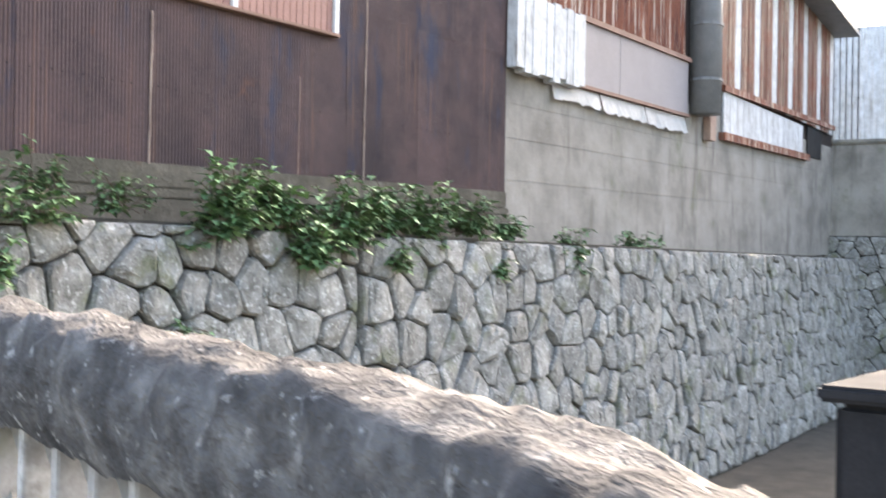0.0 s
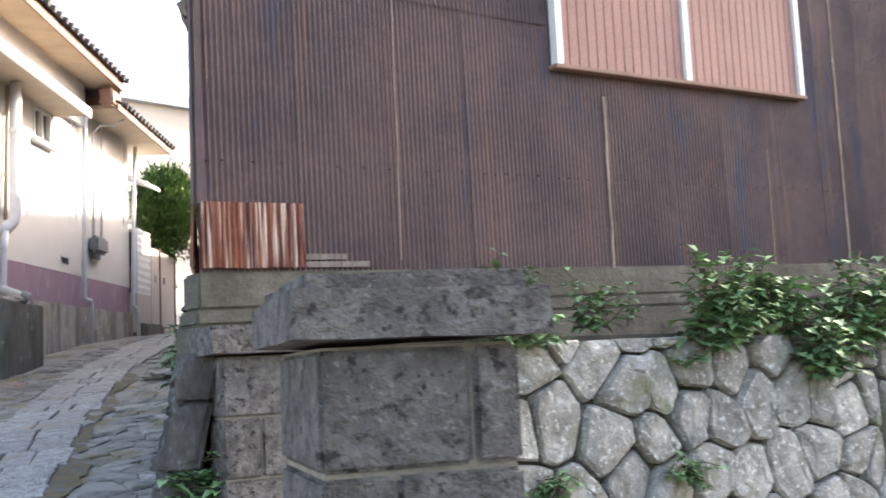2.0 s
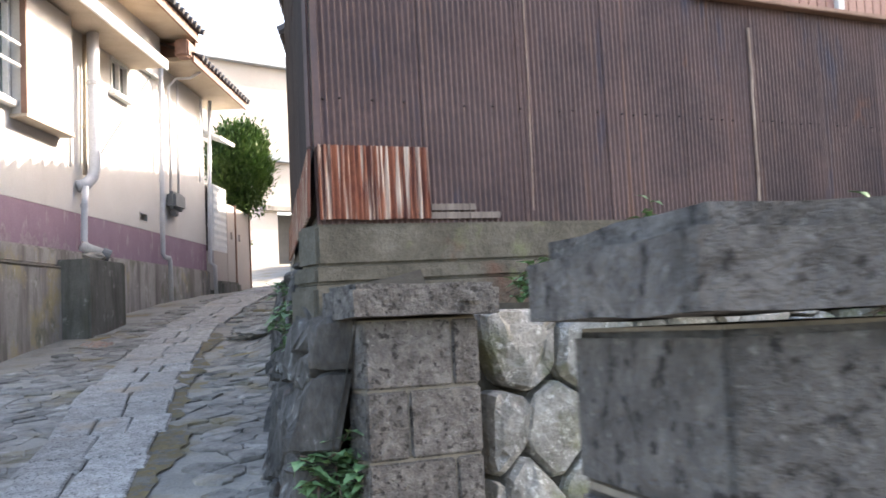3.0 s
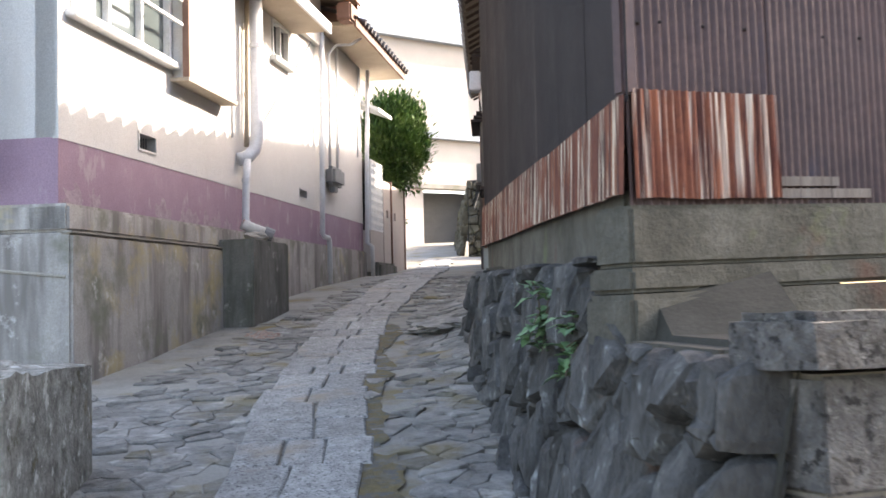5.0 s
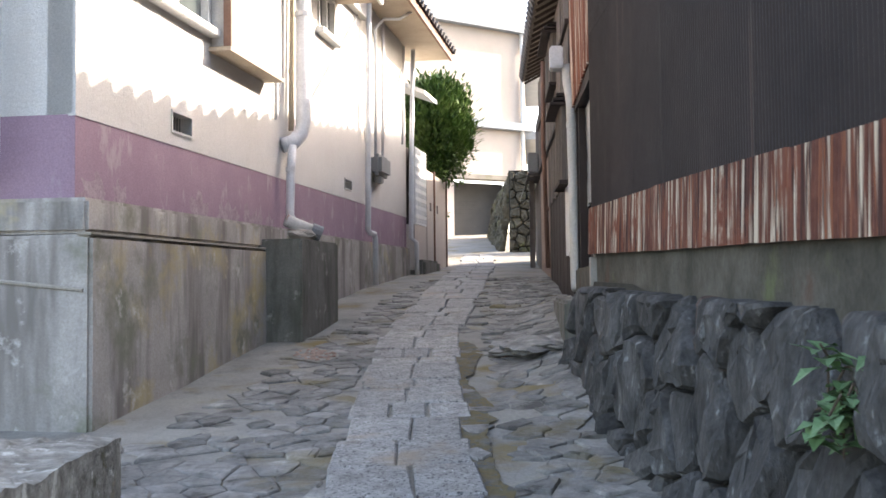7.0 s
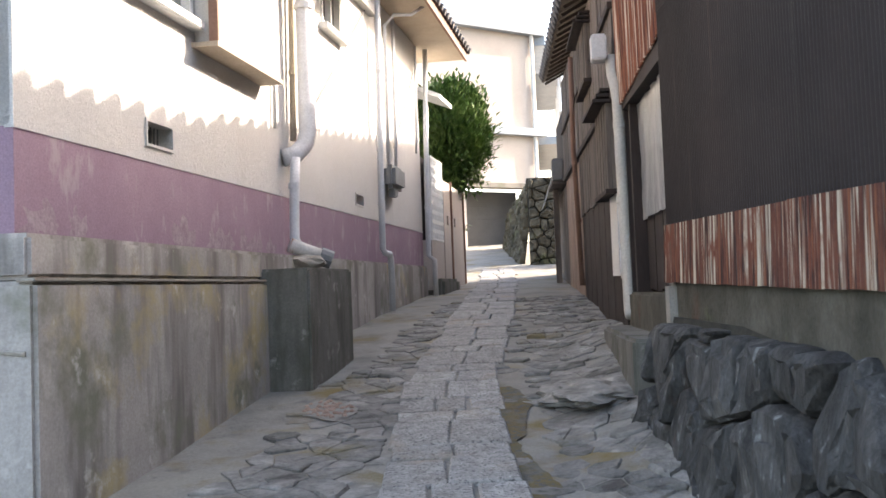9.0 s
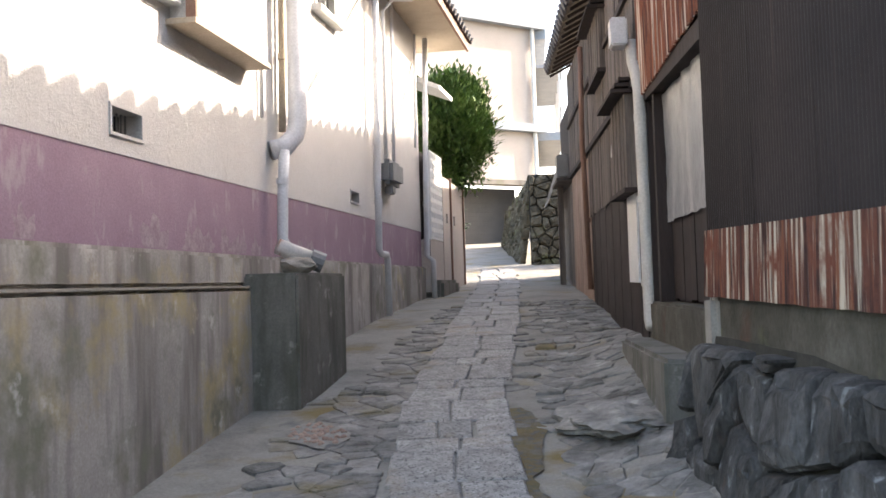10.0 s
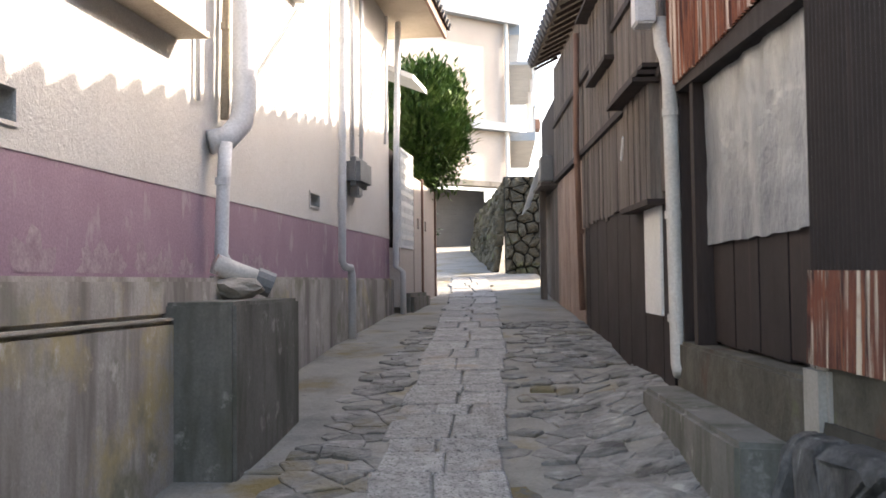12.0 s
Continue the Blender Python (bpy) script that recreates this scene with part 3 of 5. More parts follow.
for a, b in ((1.2, 2.7), (2.75, 4.4), (4.45, 6.2)):
    bm = bmesh.new()
    k = 12
    top = [bm.verts.new(CONC.at(a + (b - a) * i / k, 3.92, 0.03)) for i in range(k + 1)]
    low_edge = [bm.verts.new(CONC.at(a + (b - a) * i / k, 3.68 - 0.03 * (a - 1.2) / 2 + r.uniform(-0.03, 0.03), 0.07 + r.uniform(0, 0.05))) for i in range(k + 1)]
    for i in range(k):
        bm.faces.new((top[i], top[i + 1], low_edge[i + 1], low_edge[i]))
    bmesh.ops.solidify(bm, geom=bm.faces[:], thickness=0.01)
    part("white_strip", bm, WHITE, shed, "torn white sheet strip")
# boarded far part, its upright boards streaked with rust, and a window strip below
for i in range(22):
    a = 7.5 + i * 0.41
    CONC.piece("upright_board", a, a + 0.4, 4.75 - 0.012 * i, 8.0, 0.03, 0.07 + 0.01 * (i % 3), RUST_PALE if i % 3 else WHITEBOARD, shed)
for i in range(14):
    a = 8.2 + i * 0.4
    CONC.piece("lower_board", a, a + 0.38, 3.84, 4.62 - 0.01 * i, 0.02, 0.06, WHITEBOARD, shed)
CONC.piece("board_sill", 8.1, 14.2, 3.68, 3.83, 0.0, 0.12, RUST, shed)
CONC.piece("board_head", 8.1, 16.6, 4.62, 4.74, 0.0, 0.12, RUST, shed)
CONC.piece("dark_window", 14.3, 15.6, 3.8, 4.6, 0.0, 0.03, BLACK, shed)
CONC.piece("corner_post", 7.2, 7.5, 3.6, 8.0, 0.02, 0.16, WOOD_PINK, shed)
bm = bmesh.new()
tube(bm, [CONC.at(6.75, 4.02, 0.2), CONC.at(6.75, 8.4, 0.2)], 0.3, 12)
part("duct", bm, METERBOX, shed, "grey-green weathered duct", smooth=True)
for z in (4.6, 5.6, 6.6):
    bm = bmesh.new()
    tube(bm, [CONC.at(6.75, z, 0.2), CONC.at(6.75, z + 0.05, 0.2)], 0.325, 12)
    part("duct_band", bm, METERBOX, shed)
bm = bmesh.new()
for q in ((CONC.at(-0.1, 8.2, 0.6), CONC.at(7.0, 8.2, 0.6), CONC.at(7.0, 10.4, -4), CONC.at(-0.1, 10.4, -4)), (CONC.at(6.9, 8.3, 0.7), CONC.at(16.6, 7.0, 0.7), CONC.at(16.6, 7.2, -5), CONC.at(6.9, 8.5, -5))):
    f = bm.faces.new([bm.verts.new(p) for p in q])
    ext = bmesh.ops.extrude_face_region(bm, geom=[f])
    for v in ext["geom"]:
        if isinstance(v, bmesh.types.BMVert):
            v.co.z += 0.1
part("roof", bm, METERBOX, shed)

# a second stone wall that closes the yard, with a mossy concrete bank and a grey shed behind
END = Wall((27.2, 9.2), (31.5, -9.0), 1)
bank = empty("bank", "stained concrete bank with moss above the far stones", "bank", kind="structure")
END.piece("bank_wall", -2.0, 14.8, 2.0, 5.0, -1.0, -0.25, CONCRETE, bank, bevel=0.04)
END.piece("bank_moss", -2.0, 14.8, 5.0, 5.12, -1.0, -0.2, MOSSY, bank, bevel=0.04)
grey = empty("grey_shed", "pale grey corrugated shed above the bank", "shed")
END.piece("wall", -4.0, 12.0, 5.05, 8.5, -6.0, -2.5, WOOD_DARK, grey)
clad(grey, END, -4.0, 12.0, 5.1, 8.5, WHITEBOARD, -2.48, rng, w=1.6, h=3.4, pitch=0.16, depth=0.02)

# dark bins in the yard
for k, (x, y, sx, sy, h) in enumerate(((3.35, 0.05, 1.9, 1.45, 2.86),)):
    b = empty("storage_box", "black lidded storage box standing in the lower yard", "box", "yard boxes")
    bm = bmesh.new()
    add_box(bm, (x, y, YARD), (1, 0, 0), (0, 1, 0), Z, (sx, sy, h), 0.03)
    part("body", bm, TARP, b)
    bm = bmesh.new()
    add_box(bm, (x - 0.05, y - 0.05, YARD + h), (1, 0, 0), (0, 1, 0), Z, (sx + 0.1, sy + 0.1, 0.06), 0.015)
    part("lid", bm, TARP, b)

# ---- gate pillars ----
def pillar(p, ux, w, d, z0, z1, cap_h, over, course, label, cap_cut):
    """A block-built granite gate pillar with a heavy cap. p: its near left base corner."""
    root = empty("gate_pillar", label, "pillar", "gate pillars")
    ux = Vector((*ux, 0)).normalized()
    uy = Vector((-ux.y, ux.x, 0))
    o = Vector((*p, 0))
    bm = bmesh.new()
    add_box(bm, o + ux * 0.012 + uy * 0.012 + Z * z0, ux, uy, Z, (w - 0.024, d - 0.024, z1 - z0), 0.0)
    part("mortar_core", bm, DARK_MORTAR, root)
    z = z1
    k = 0
    while z > z0:
        zb = max(z0, z - course)
        cut = (0.75 if k % 2 == 0 else 0.36) * w
        for a, b in ((0, cut), (cut, w)):
            bm = bmesh.new()
            add_box(bm, o + ux * (a + 0.004) + Z * (zb + 0.005), ux, uy, Z, (b - a - 0.008, d, z - zb - 0.01), 0.008)
            part("block", bm, GRANITE, root)
        z = zb
        k += 1
    bm = bmesh.new()
    add_box(bm, o - ux * over - uy * over + Z * (z1 + 0.012), ux, uy, Z, (w + 2 * over, d + 2 * over, cap_h), 0.0)
    bmesh.ops.bevel(bm, geom=[e for e in bm.edges if all(v.co.z > z1 + cap_h * 0.6 for v in e.verts)], offset=cap_cut, segments=2, affect="EDGES")
    bmesh.ops.subdivide_edges(bm, edges=bm.edges[:], cuts=3, use_grid_fill=True)
    for v in bm.verts:
        v.co += Vector((noise.noise(v.co * 9), noise.noise(v.co * 9 + Vector((7, 0, 0))), noise.noise(v.co * 9 + Vector((0, 7, 0))))) * 0.008
    part("cap", bm, GRANITE, root, "heavy bevelled cap stone")


pillar((0.576, 3.3), (0.97, -0.24), 0.365, 0.42, 0.1, 1.79, 0.112, 0.045, 0.212, "tall granite gate pillar beside the broken wall", 0.03)
pillar((1.39, 6.06), (1, 0.03), 0.5, 0.16, -0.4, 1.84, 0.12, 0.06, 0.262, "granite gate pillar built against the stone wall", 0.02)

# ---- broken garden wall with lumpy coping ----
low = empty("garden_wall", "crumbling garden wall with lumpy coping over pierced blocks", "wall")
CREST = [Vector(p) for p in ((-0.85, -1.6, 1.25), (-0.28, -0.45, 1.32), (0.2, 0.4, 1.39), (0.52, 1.3, 1.44), (0.74, 2.3, 1.47), (0.88, 3.22, 1.5))]
bm = bmesh.new()
prof = ((0.0, -0.26), (-0.02, -0.23), (-0.03, -0.2), (-0.035, -0.15), (-0.035, -0.1), (-0.025, -0.06), (-0.01, -0.02), (0.03, 0.0), (0.06, 0.0), (0.1, 0.005), (0.16, 0.0), (0.2, -0.01), (0.24, -0.03), (0.26, -0.15), (0.25, -0.26))
rows = []
for i in range(len(CREST) - 1):
    for k in range(40):
        f = k / 40
        c = CREST[i] * (1 - f) + CREST[i + 1] * f
        d = (CREST[i + 1] - CREST[i]).normalized()
        side = Vector((d.y, -d.x, 0)).normalized()
        row = []
        for o, h in prof:
            p = c + side * o + Z * h
            n3 = noise.noise(p * 5) * 0.035 + noise.noise(p * 11) * 0.028 + noise.noise(p * 27) * 0.014
            row.append(bm.verts.new(p + Z * n3 - side * n3 * 0.8))
        rows.append(row)
for a, b in zip(rows, rows[1:]):
    for k in range(len(prof) - 1):
        bm.faces.new((a[k], a[k + 1], b[k + 1], b[k]))
bm.faces.new(rows[0])
bm.faces.new(rows[-1])
part("coping", bm, RUBBLE, low, "rough broken concrete coping", smooth=True)
for i in range(len(CREST) - 1):
    a, b = CREST[i], CREST[i + 1]
    w = Wall((a.x, a.y), (b.x, b.y), -1)
    n = max(2, round(w.length / 0.19))
    zt = min(a.z, b.z) - 0.24
    w.piece("wall_foot", 0, w.length, -0.3, zt - 0.42, -0.22, -0.05, CONCRETE, low)
    for k in range(n + 1):
        bm = bmesh.new()
        s = w.length * k / n
        w.box(bm, s - 0.02, s + 0.02, zt - 0.42, zt + 0.02, -0.17, -0.06, 0.004)
        part("pierced_block", bm, PLINTH, low)
        if k < n:
            bm = bmesh.new()
            for q in (0.0, 0.5):
                tube(bm, [w.at(s, zt - 0.42 + 0.42 * q, -0.115), w.at(s + w.length / n * 0.5, zt - 0.42 + 0.42 * (q + 0.25), -0.115), w.at(s + w.length / n, zt - 0.42 + 0.42 * (q + 0.5), -0.115)], 0.022, 6)
            part("pierced_block", bm, CONCRETE, low)

# ---- crumbling low wall on the other side of the lane ----
curb = empty("broken_wall", "low crumbling stone and mortar wall with a broken top", "wall")
PALE_RUBBLE = mat("pale_rubble", [(0.14, 0.13, 0.11), (0.27, 0.25, 0.215), (0.42, 0.395, 0.345)], 9.0, 0.92, 1.0, 34, rnd=0.2, dist=0.04, patch=[((0.55, 0.53, 0.48), 12, 0.58, 0.66), ((0.11, 0.1, 0.07), 5, 0.58, 0.66), ((0.22, 0.16, 0.07), 2.5, 0.62, 0.72)])
FACE = Wall((-3.0, 9.3), (-0.29, 8.85), 1)
bm = bmesh.new()
nx, ny = 40, 18
g = []
for j in range(ny + 1):
    row = []
    for i in range(nx + 1):
        p = FACE.at(FACE.length * i / nx + 0.17 * j / ny, 0, -1.42 * j / ny - 0.05)
        z = 1.765 + 0.03 * noise.noise((p.x * 3, p.y * 3, 0)) + 0.022 * noise.noise((p.x * 10, p.y * 10, 3))
        if noise.noise((p.x * 2.6, p.y * 2.6, 9)) > 0.2 and i < nx - 2:
            z -= 0.05
        row.append(bm.verts.new((p.x, p.y, z)))
    g.append(row)
for j in range(ny):
    for i in range(nx):
        bm.faces.new((g[j][i], g[j][i + 1], g[j + 1][i + 1], g[j + 1][i]))
for line in ([r[-1] for r in g], [r[0] for r in g], g[0], g[-1]):
    lo = [bm.verts.new((v.co.x + 0.02 * noise.noise(v.co * 5), v.co.y, 0.4)) for v in line]
    for a, b, c, d in zip(line, line[1:], lo[1:], lo):
        bm.faces.new((a, b, c, d))
part("wall_body", bm, PALE_RUBBLE, curb)
r = random.Random(31)
for poly in cells(FACE.length, 1.25, 0.2, r, 1.25):
    b = bmesh.new()
    stone(b, poly, lambda x, y, o: FACE.at(x, 0.52 + y, o - 0.03), 0.012, 0.07, r)
    part("rubble_stone", b, PALE_RUBBLE, curb)
for k in range(34):
    p = FACE.at(FACE.length - r.uniform(0.05, 1.6), 0, -r.uniform(0.02, 1.2))
    b = bmesh.new()
    bmesh.ops.create_icosphere(b, subdivisions=2, radius=r.uniform(0.04, 0.1))
    for v in b.verts:
        v.co = Vector((v.co.x * 1.3, v.co.y, v.co.z * 0.5)) * (1 + 0.4 * noise.noise(v.co * 9 + Vector((k, 0, 0)))) + Vector((p.x, p.y, 1.76))
    part("rubble_stone", b, PALE_RUBBLE, curb)

# ---- stucco house ----
ZP = 3.52  # top of the purple band
house = empty("stucco_house", "cream stucco house with a purple band and concrete plinth", "house")


def wall_with_holes(wall, s0, s1, z0, z1, thick, holes, material, name, parent):
    """A wall with rectangular openings that go through it: (s0, s1, z0, z1)."""
    ss = sorted({s0, s1, *[h[0] for h in holes], *[h[1] for h in holes]})
    zs = sorted({z0, z1, *[h[2] for h in holes], *[h[3] for h in holes]})
    bm = bmesh.new()
    for a, b in zip(ss, ss[1:]):
        for c, d in zip(zs, zs[1:]):
            m, n = (a + b) / 2, (c + d) / 2
            if any(h[0] < m < h[1] and h[2] < n < h[3] for h in holes):
                continue
            wall.box(bm, a, b, c, d, -thick, 0)
    bmesh.ops.remove_doubles(bm, verts=bm.verts, dist=0.001)
    return part(name, bm, material, parent)


VENTS = ((-0.28, 0.11, 3.63, 3.775), (5.35, 5.72, 3.65, 3.765))
WIN1 = (-1.62, 0.5, 4.62, 5.8)
WIN2 = (4.05, 4.85, 5.48, 6.02)
wall_with_holes(HOUSE, S0, S1, ZP, 7.0, 0.2, [*VENTS, WIN1, WIN2], STUCCO, "wall", house)
HOUSE.piece("purple_band", S0, S1, 2.5, ZP, -0.2, -0.002, PURPLE, house, "faded purple painted band")
r = random.Random(77)
for k in range(30):
    a = r.choice((-1.5, 0.4, 1.0, 1.6, 2.1, 3.4)) + r.gauss(0, 0.3)
    if not S0 + 0.1 < a < 5.0:
        continue
    bm = bmesh.new()
    w_, h_ = r.uniform(0.05, 0.15), r.uniform(0.03, 0.13)
    ring = []
    for q in range(14):
        t = 2 * math.pi * q / 14
        rr = 1 + 0.5 * r.uniform(-1, 1)
        ring.append(bm.verts.new(HOUSE.at(a + w_ * rr * math.cos(t), max(2.985, 3.03 + h_ * rr * math.sin(t)), 0.001 + 0.00004 * k)))
    bm.faces.new(ring)
    part("salt_bloom", bm, BLOOM, house, "pale flaking salt bloom")
HOUSE.piece("band_line", S0 - 0.004, S1, ZP - 0.01, ZP + 0.008, -0.05, 0.004, STUCCO, house)
HOUSE_END.piece("wall_end", 0.02, 6.0, ZP - 0.034, 7.4, -0.2, 0.0, STUCCO, house)
HOUSE_END.piece("purple_band", 0.02, 6.0, 2.5, ZP - 0.034, -0.2, -0.002, PURPLE, house)
FAR_END = Wall((HOUSE.at(S1, 0).x, HOUSE.at(S1, 0).y), (HOUSE.at(S1, 0, -6).x, HOUSE.at(S1, 0, -6).y), 1)
FAR_END.piece("wall_far_end", 0.02, 6, 2.0, 6.9, -0.2, 0.0, STUCCO, house)
plinth = empty("plinth", "stained concrete plinth along the lane", "plinth", kind="structure")
HOUSE.piece("plinth_upper", S0 - 0.14, 2.6, 2.74, 2.965, -0.2, 0.155, PLINTH, plinth, bevel=0.025)
HOUSE.piece("plinth_lower", S0 - 0.17, 2.6, 0.6, 2.73, -0.2, 0.2, PLINTH, plinth, bevel=0.025)
HOUSE.piece("plinth_far", 2.6, S1 + 0.1, 1.2, 2.98, -0.2, 0.05, PLINTH, plinth, bevel=0.02)
HOUSE_END.piece("plinth_end_upper", -0.15, 6.0, 2.7, 2.93, -0.1, 0.14, PLINTH, plinth, bevel=0.025)
HOUSE_END.piece("plinth_end_lower", -0.195, 6.0, 0.6, 2.692, -0.1, 0.17, PLINTH, plinth, bevel=0.025)
HOUSE.piece("plinth_lip", S0 - 0.175, 1.45, 2.722, 2.742, 0.1, 0.206, MORTAR, plinth, bevel=0.006)
bm = bmesh.new()
tube(bm, [HOUSE_END.at(5.5, 2.42, 0.172), HOUSE_END.at(2.0, 2.43, 0.172), HOUSE_END.at(0.4, 2.4, 0.172), HOUSE_END.at(-0.15, 2.34, 0.172)], 0.014, 6)
part("mortar_ridge", bm, MORTAR, plinth)
blk = HOUSE.piece("concrete_block", 1.46, 2.84, 1.3, 2.825, 0.1, 0.55, DARK_CONCRETE, None, bevel=0.02)
tagged(blk, "dark mossy concrete box against the plinth", "block")
for k, v in enumerate(VENTS):
    bm = bmesh.new()
    for a, b, c, d in ((v[0] - 0.02, v[1] + 0.02, v[3], v[3] + 0.02), (v[0] - 0.02, v[1] + 0.02, v[2] - 0.02, v[2]), (v[0] - 0.02, v[0], v[2], v[3]), (v[1], v[1] + 0.02, v[2], v[3])):
        HOUSE.box(bm, a, b, c, d, -0.1, 0.012)
    f = part("vent_frame", bm, STUCCO, house)
    HOUSE.piece("vent_back", v[0], v[1], v[2], v[3], -0.19, -0.14, BLACK, f)
    bm = bmesh.new()
    for i in range(7):
        s = v[0] + (v[1] - v[0]) * (i + 0.5) / 7
        HOUSE.box(bm, s - 0.004, s + 0.004, v[2], v[3], -0.09, -0.08)
    part("vent_grille", bm, METERBOX, f)


def window(v, bars, parent):
    bm = bmesh.new()
    HOUSE.box(bm, v[0], v[1], v[3] - 0.05, v[3], -0.08, 0.02)
    w = part("window", bm, ALU, parent)
    for a, b, c, d in ((v[0], v[1], v[2], v[2] + 0.05), (v[0], v[0] + 0.05, v[2] + 0.05, v[3] - 0.05), (v[1] - 0.05, v[1], v[2] + 0.05, v[3] - 0.05)):
        HOUSE.piece("frame_bar", a, b, c, d, -0.08, 0.02, ALU, w)
    edges = [v[0], *[v[0] + (v[1] - v[0]) * q for q in bars], v[1]]
    for q in edges[1:-1]:
        HOUSE.piece("mullion", q - 0.025, q + 0.025, v[2] + 0.05, v[3] - 0.05, -0.075, 0.012, ALU, w)
    for a, b in zip(edges, edges[1:]):
        HOUSE.piece("pane", a + 0.03, b - 0.03, v[2] + 0.03, v[3] - 0.03, -0.06, -0.05, GLASS, w)
    HOUSE.piece("curtain", v[0] + 0.02, v[1] - 0.02, v[2] + 0.02, v[3] - 0.02, -0.16, -0.14, WHITE, w)
    HOUSE.piece("window_sill", v[0] - 0.08, v[1] + 0.03, v[2] - 0.07, v[2], -0.05, 0.1, ALU, w, bevel=0.008)
    return w


w1 = window(WIN1, (0.34, 0.67), house)
HOUSE.piece("rail", WIN1[0], WIN1[1], 5.0, 5.03, 0.12, 0.15, ALU, w1)
HOUSE.piece("rail", WIN1[0], WIN1[1], 5.25, 5.28, 0.12, 0.15, ALU, w1)
window(WIN2, (0.5,), house)
bm = bmesh.new()
HOUSE.box(bm, 0.56, 2.0, 4.47, 6.0, 0.0, 0.19, 0.012)
part("shutter_box", bm, STUCCO, house, "cream storm-shutter case")
HOUSE.piece("shutter_box_base", 0.5, 2.03, 4.43, 4.467, 0.0, 0.205, EAVE, house)
HOUSE.piece("shutter_box_edge", 0.52, 0.556, 4.47, 6.0, 0.13, 0.198, FASCIA, house)
# window hood, the upper eave of the near part and the lower eave of the far part
HOUSE.piece("hood", S0 - 0.4, 5.05, 6.02, 6.1, 0.0, 0.56, EAVE, house, "flat eave slab with cream underside", bevel=0.01)
HOUSE.piece("hood_edge", S0 - 0.4, 5.07, 5.99, 6.14, 0.56, 0.6, WHITE, house)
HOUSE.piece("upper_wall", S0, 6.4, 6.14, 6.9, 0.002, 0.1, STUCCO, house)
HOUSE.piece("eave_upper", S0 - 0.6, 6.75, 6.88, 6.96, -0.2, 0.64, EAVE, house, "timber-lined eave", bevel=0.01)
HOUSE.piece("fascia", S0 - 0.6, 6.78, 6.86, 7.03, 0.642, 0.68, FASCIA, house)
HOUSE.piece("eave_lower", 6.5, 10.9, 6.48, 6.56, -0.2, 0.62, EAVE, house, "timber-lined eave", bevel=0.01)
HOUSE.piece("fascia", 6.48, 10.93, 6.46, 6.62, 0.622, 0.66, FASCIA, house)
HOUSE.piece("eave_end", 6.78, 6.82, 6.56, 7.0, -0.2, 0.62, FASCIA, house)
bm = bmesh.new()
for a, b, zz, oo in ((S0 - 0.7, 6.85, 7.02, 0.74), (6.4, 11.0, 6.6, 0.7)):
    v = [bm.verts.new(p) for p in (HOUSE.at(a, zz, oo), HOUSE.at(b, zz, oo), HOUSE.at(b, zz + 1.4, -3.2), HOUSE.at(a, zz + 1.4, -3.2), HOUSE.at(b, zz - 0.1, -6.5), HOUSE.at(a, zz - 0.1, -6.5))]
    bm.faces.new(v[:4])
    bm.faces.new((v[3], v[2], v[4], v[5]))
roof = part("roof", bm, TILE, house)
for a, b, zz, oo in ((S0 - 0.6, 6.8, 7.05, 0.78), (6.95, 10.95, 6.63, 0.72)):
    n = round((b - a) / 0.27)
    for i in range(n + 1):
        bm = bmesh.new()
        s = a + (b - a) * i / n
        tube(bm, [HOUSE.at(s, zz, oo), HOUSE.at(s, zz + 0.7, oo - 1.96)], 0.055, 8)
        part("roof_tile", bm, TILE, roof)
gutter = empty("rain_gutter", "brown rain hopper and bent pipe at the eave step", "gutter")
bm = bmesh.new()
HOUSE.box(bm, 6.2, 6.75, 6.5, 6.8, 0.4, 0.64, 0.03)
part("hopper", bm, FASCIA, gutter)
bm = bmesh.new()
tube(bm, [HOUSE.at(7.4, 6.5, 0.55), HOUSE.at(7.2, 6.34, 0.4), HOUSE.at(7.0, 6.3, 0.2), HOUSE.at(6.95, 6.15, 0.08), HOUSE.at(6.95, 4.2, 0.07)], 0.024, 8)
part("pipe", bm, PIPE, gutter, smooth=True)


def drainpipe(pts, r, label, material=PIPE, bands=()):
    root = empty("drainpipe", label, "drainpipe", "drainpipes")
    bm = bmesh.new()
    tube(bm, pts, r, 12)
    part("pipe", bm, material, root, smooth=True)
    for b in bands:
        bm = bmesh.new()
        tube(bm, [Vector(b) - Z * 0.025, Vector(b) + Z * 0.025], r * 1.16, 12)
        part("bracket", bm, material, root)
    return root


H = HOUSE.at
drainpipe([H(2.76, 6.0, 0.2), H(2.74, 4.12, 0.2), H(2.71, 4.0, 0.18), H(2.62, 3.9, 0.12), H(2.55, 3.86, 0.02)], 0.082, "thick grey plastic soil pipe on the stucco wall", bands=[H(2.75, 5.3, 0.2)])
drainpipe([H(2.56, 3.86, 0.13), H(2.53, 3.5, 0.12), H(2.5, 3.12, 0.12), H(2.5, 3.04, 0.16)], 0.045, "thin grey pipe below the elbow", bands=[H(2.53, 3.6, 0.12)])
trap = empty("pipe_trap", "mortar-covered pipe trap on the concrete box", "pipe")
bm = bmesh.new()
tube(bm, [H(2.42, 3.06, 0.1), H(2.5, 3.0, 0.22), H(2.58, 2.94, 0.36)], 0.068, 12)
part("pipe", bm, PIPE_RUST, trap, smooth=True)
bm = bmesh.new()
tube(bm, [H(2.56, 2.955, 0.33), H(2.6, 2.91, 0.43)], 0.085, 12)
part("pipe_end", bm, METERBOX, trap)
bm = bmesh.new()
bmesh.ops.create_icosphere(bm, subdivisions=3, radius=0.16)
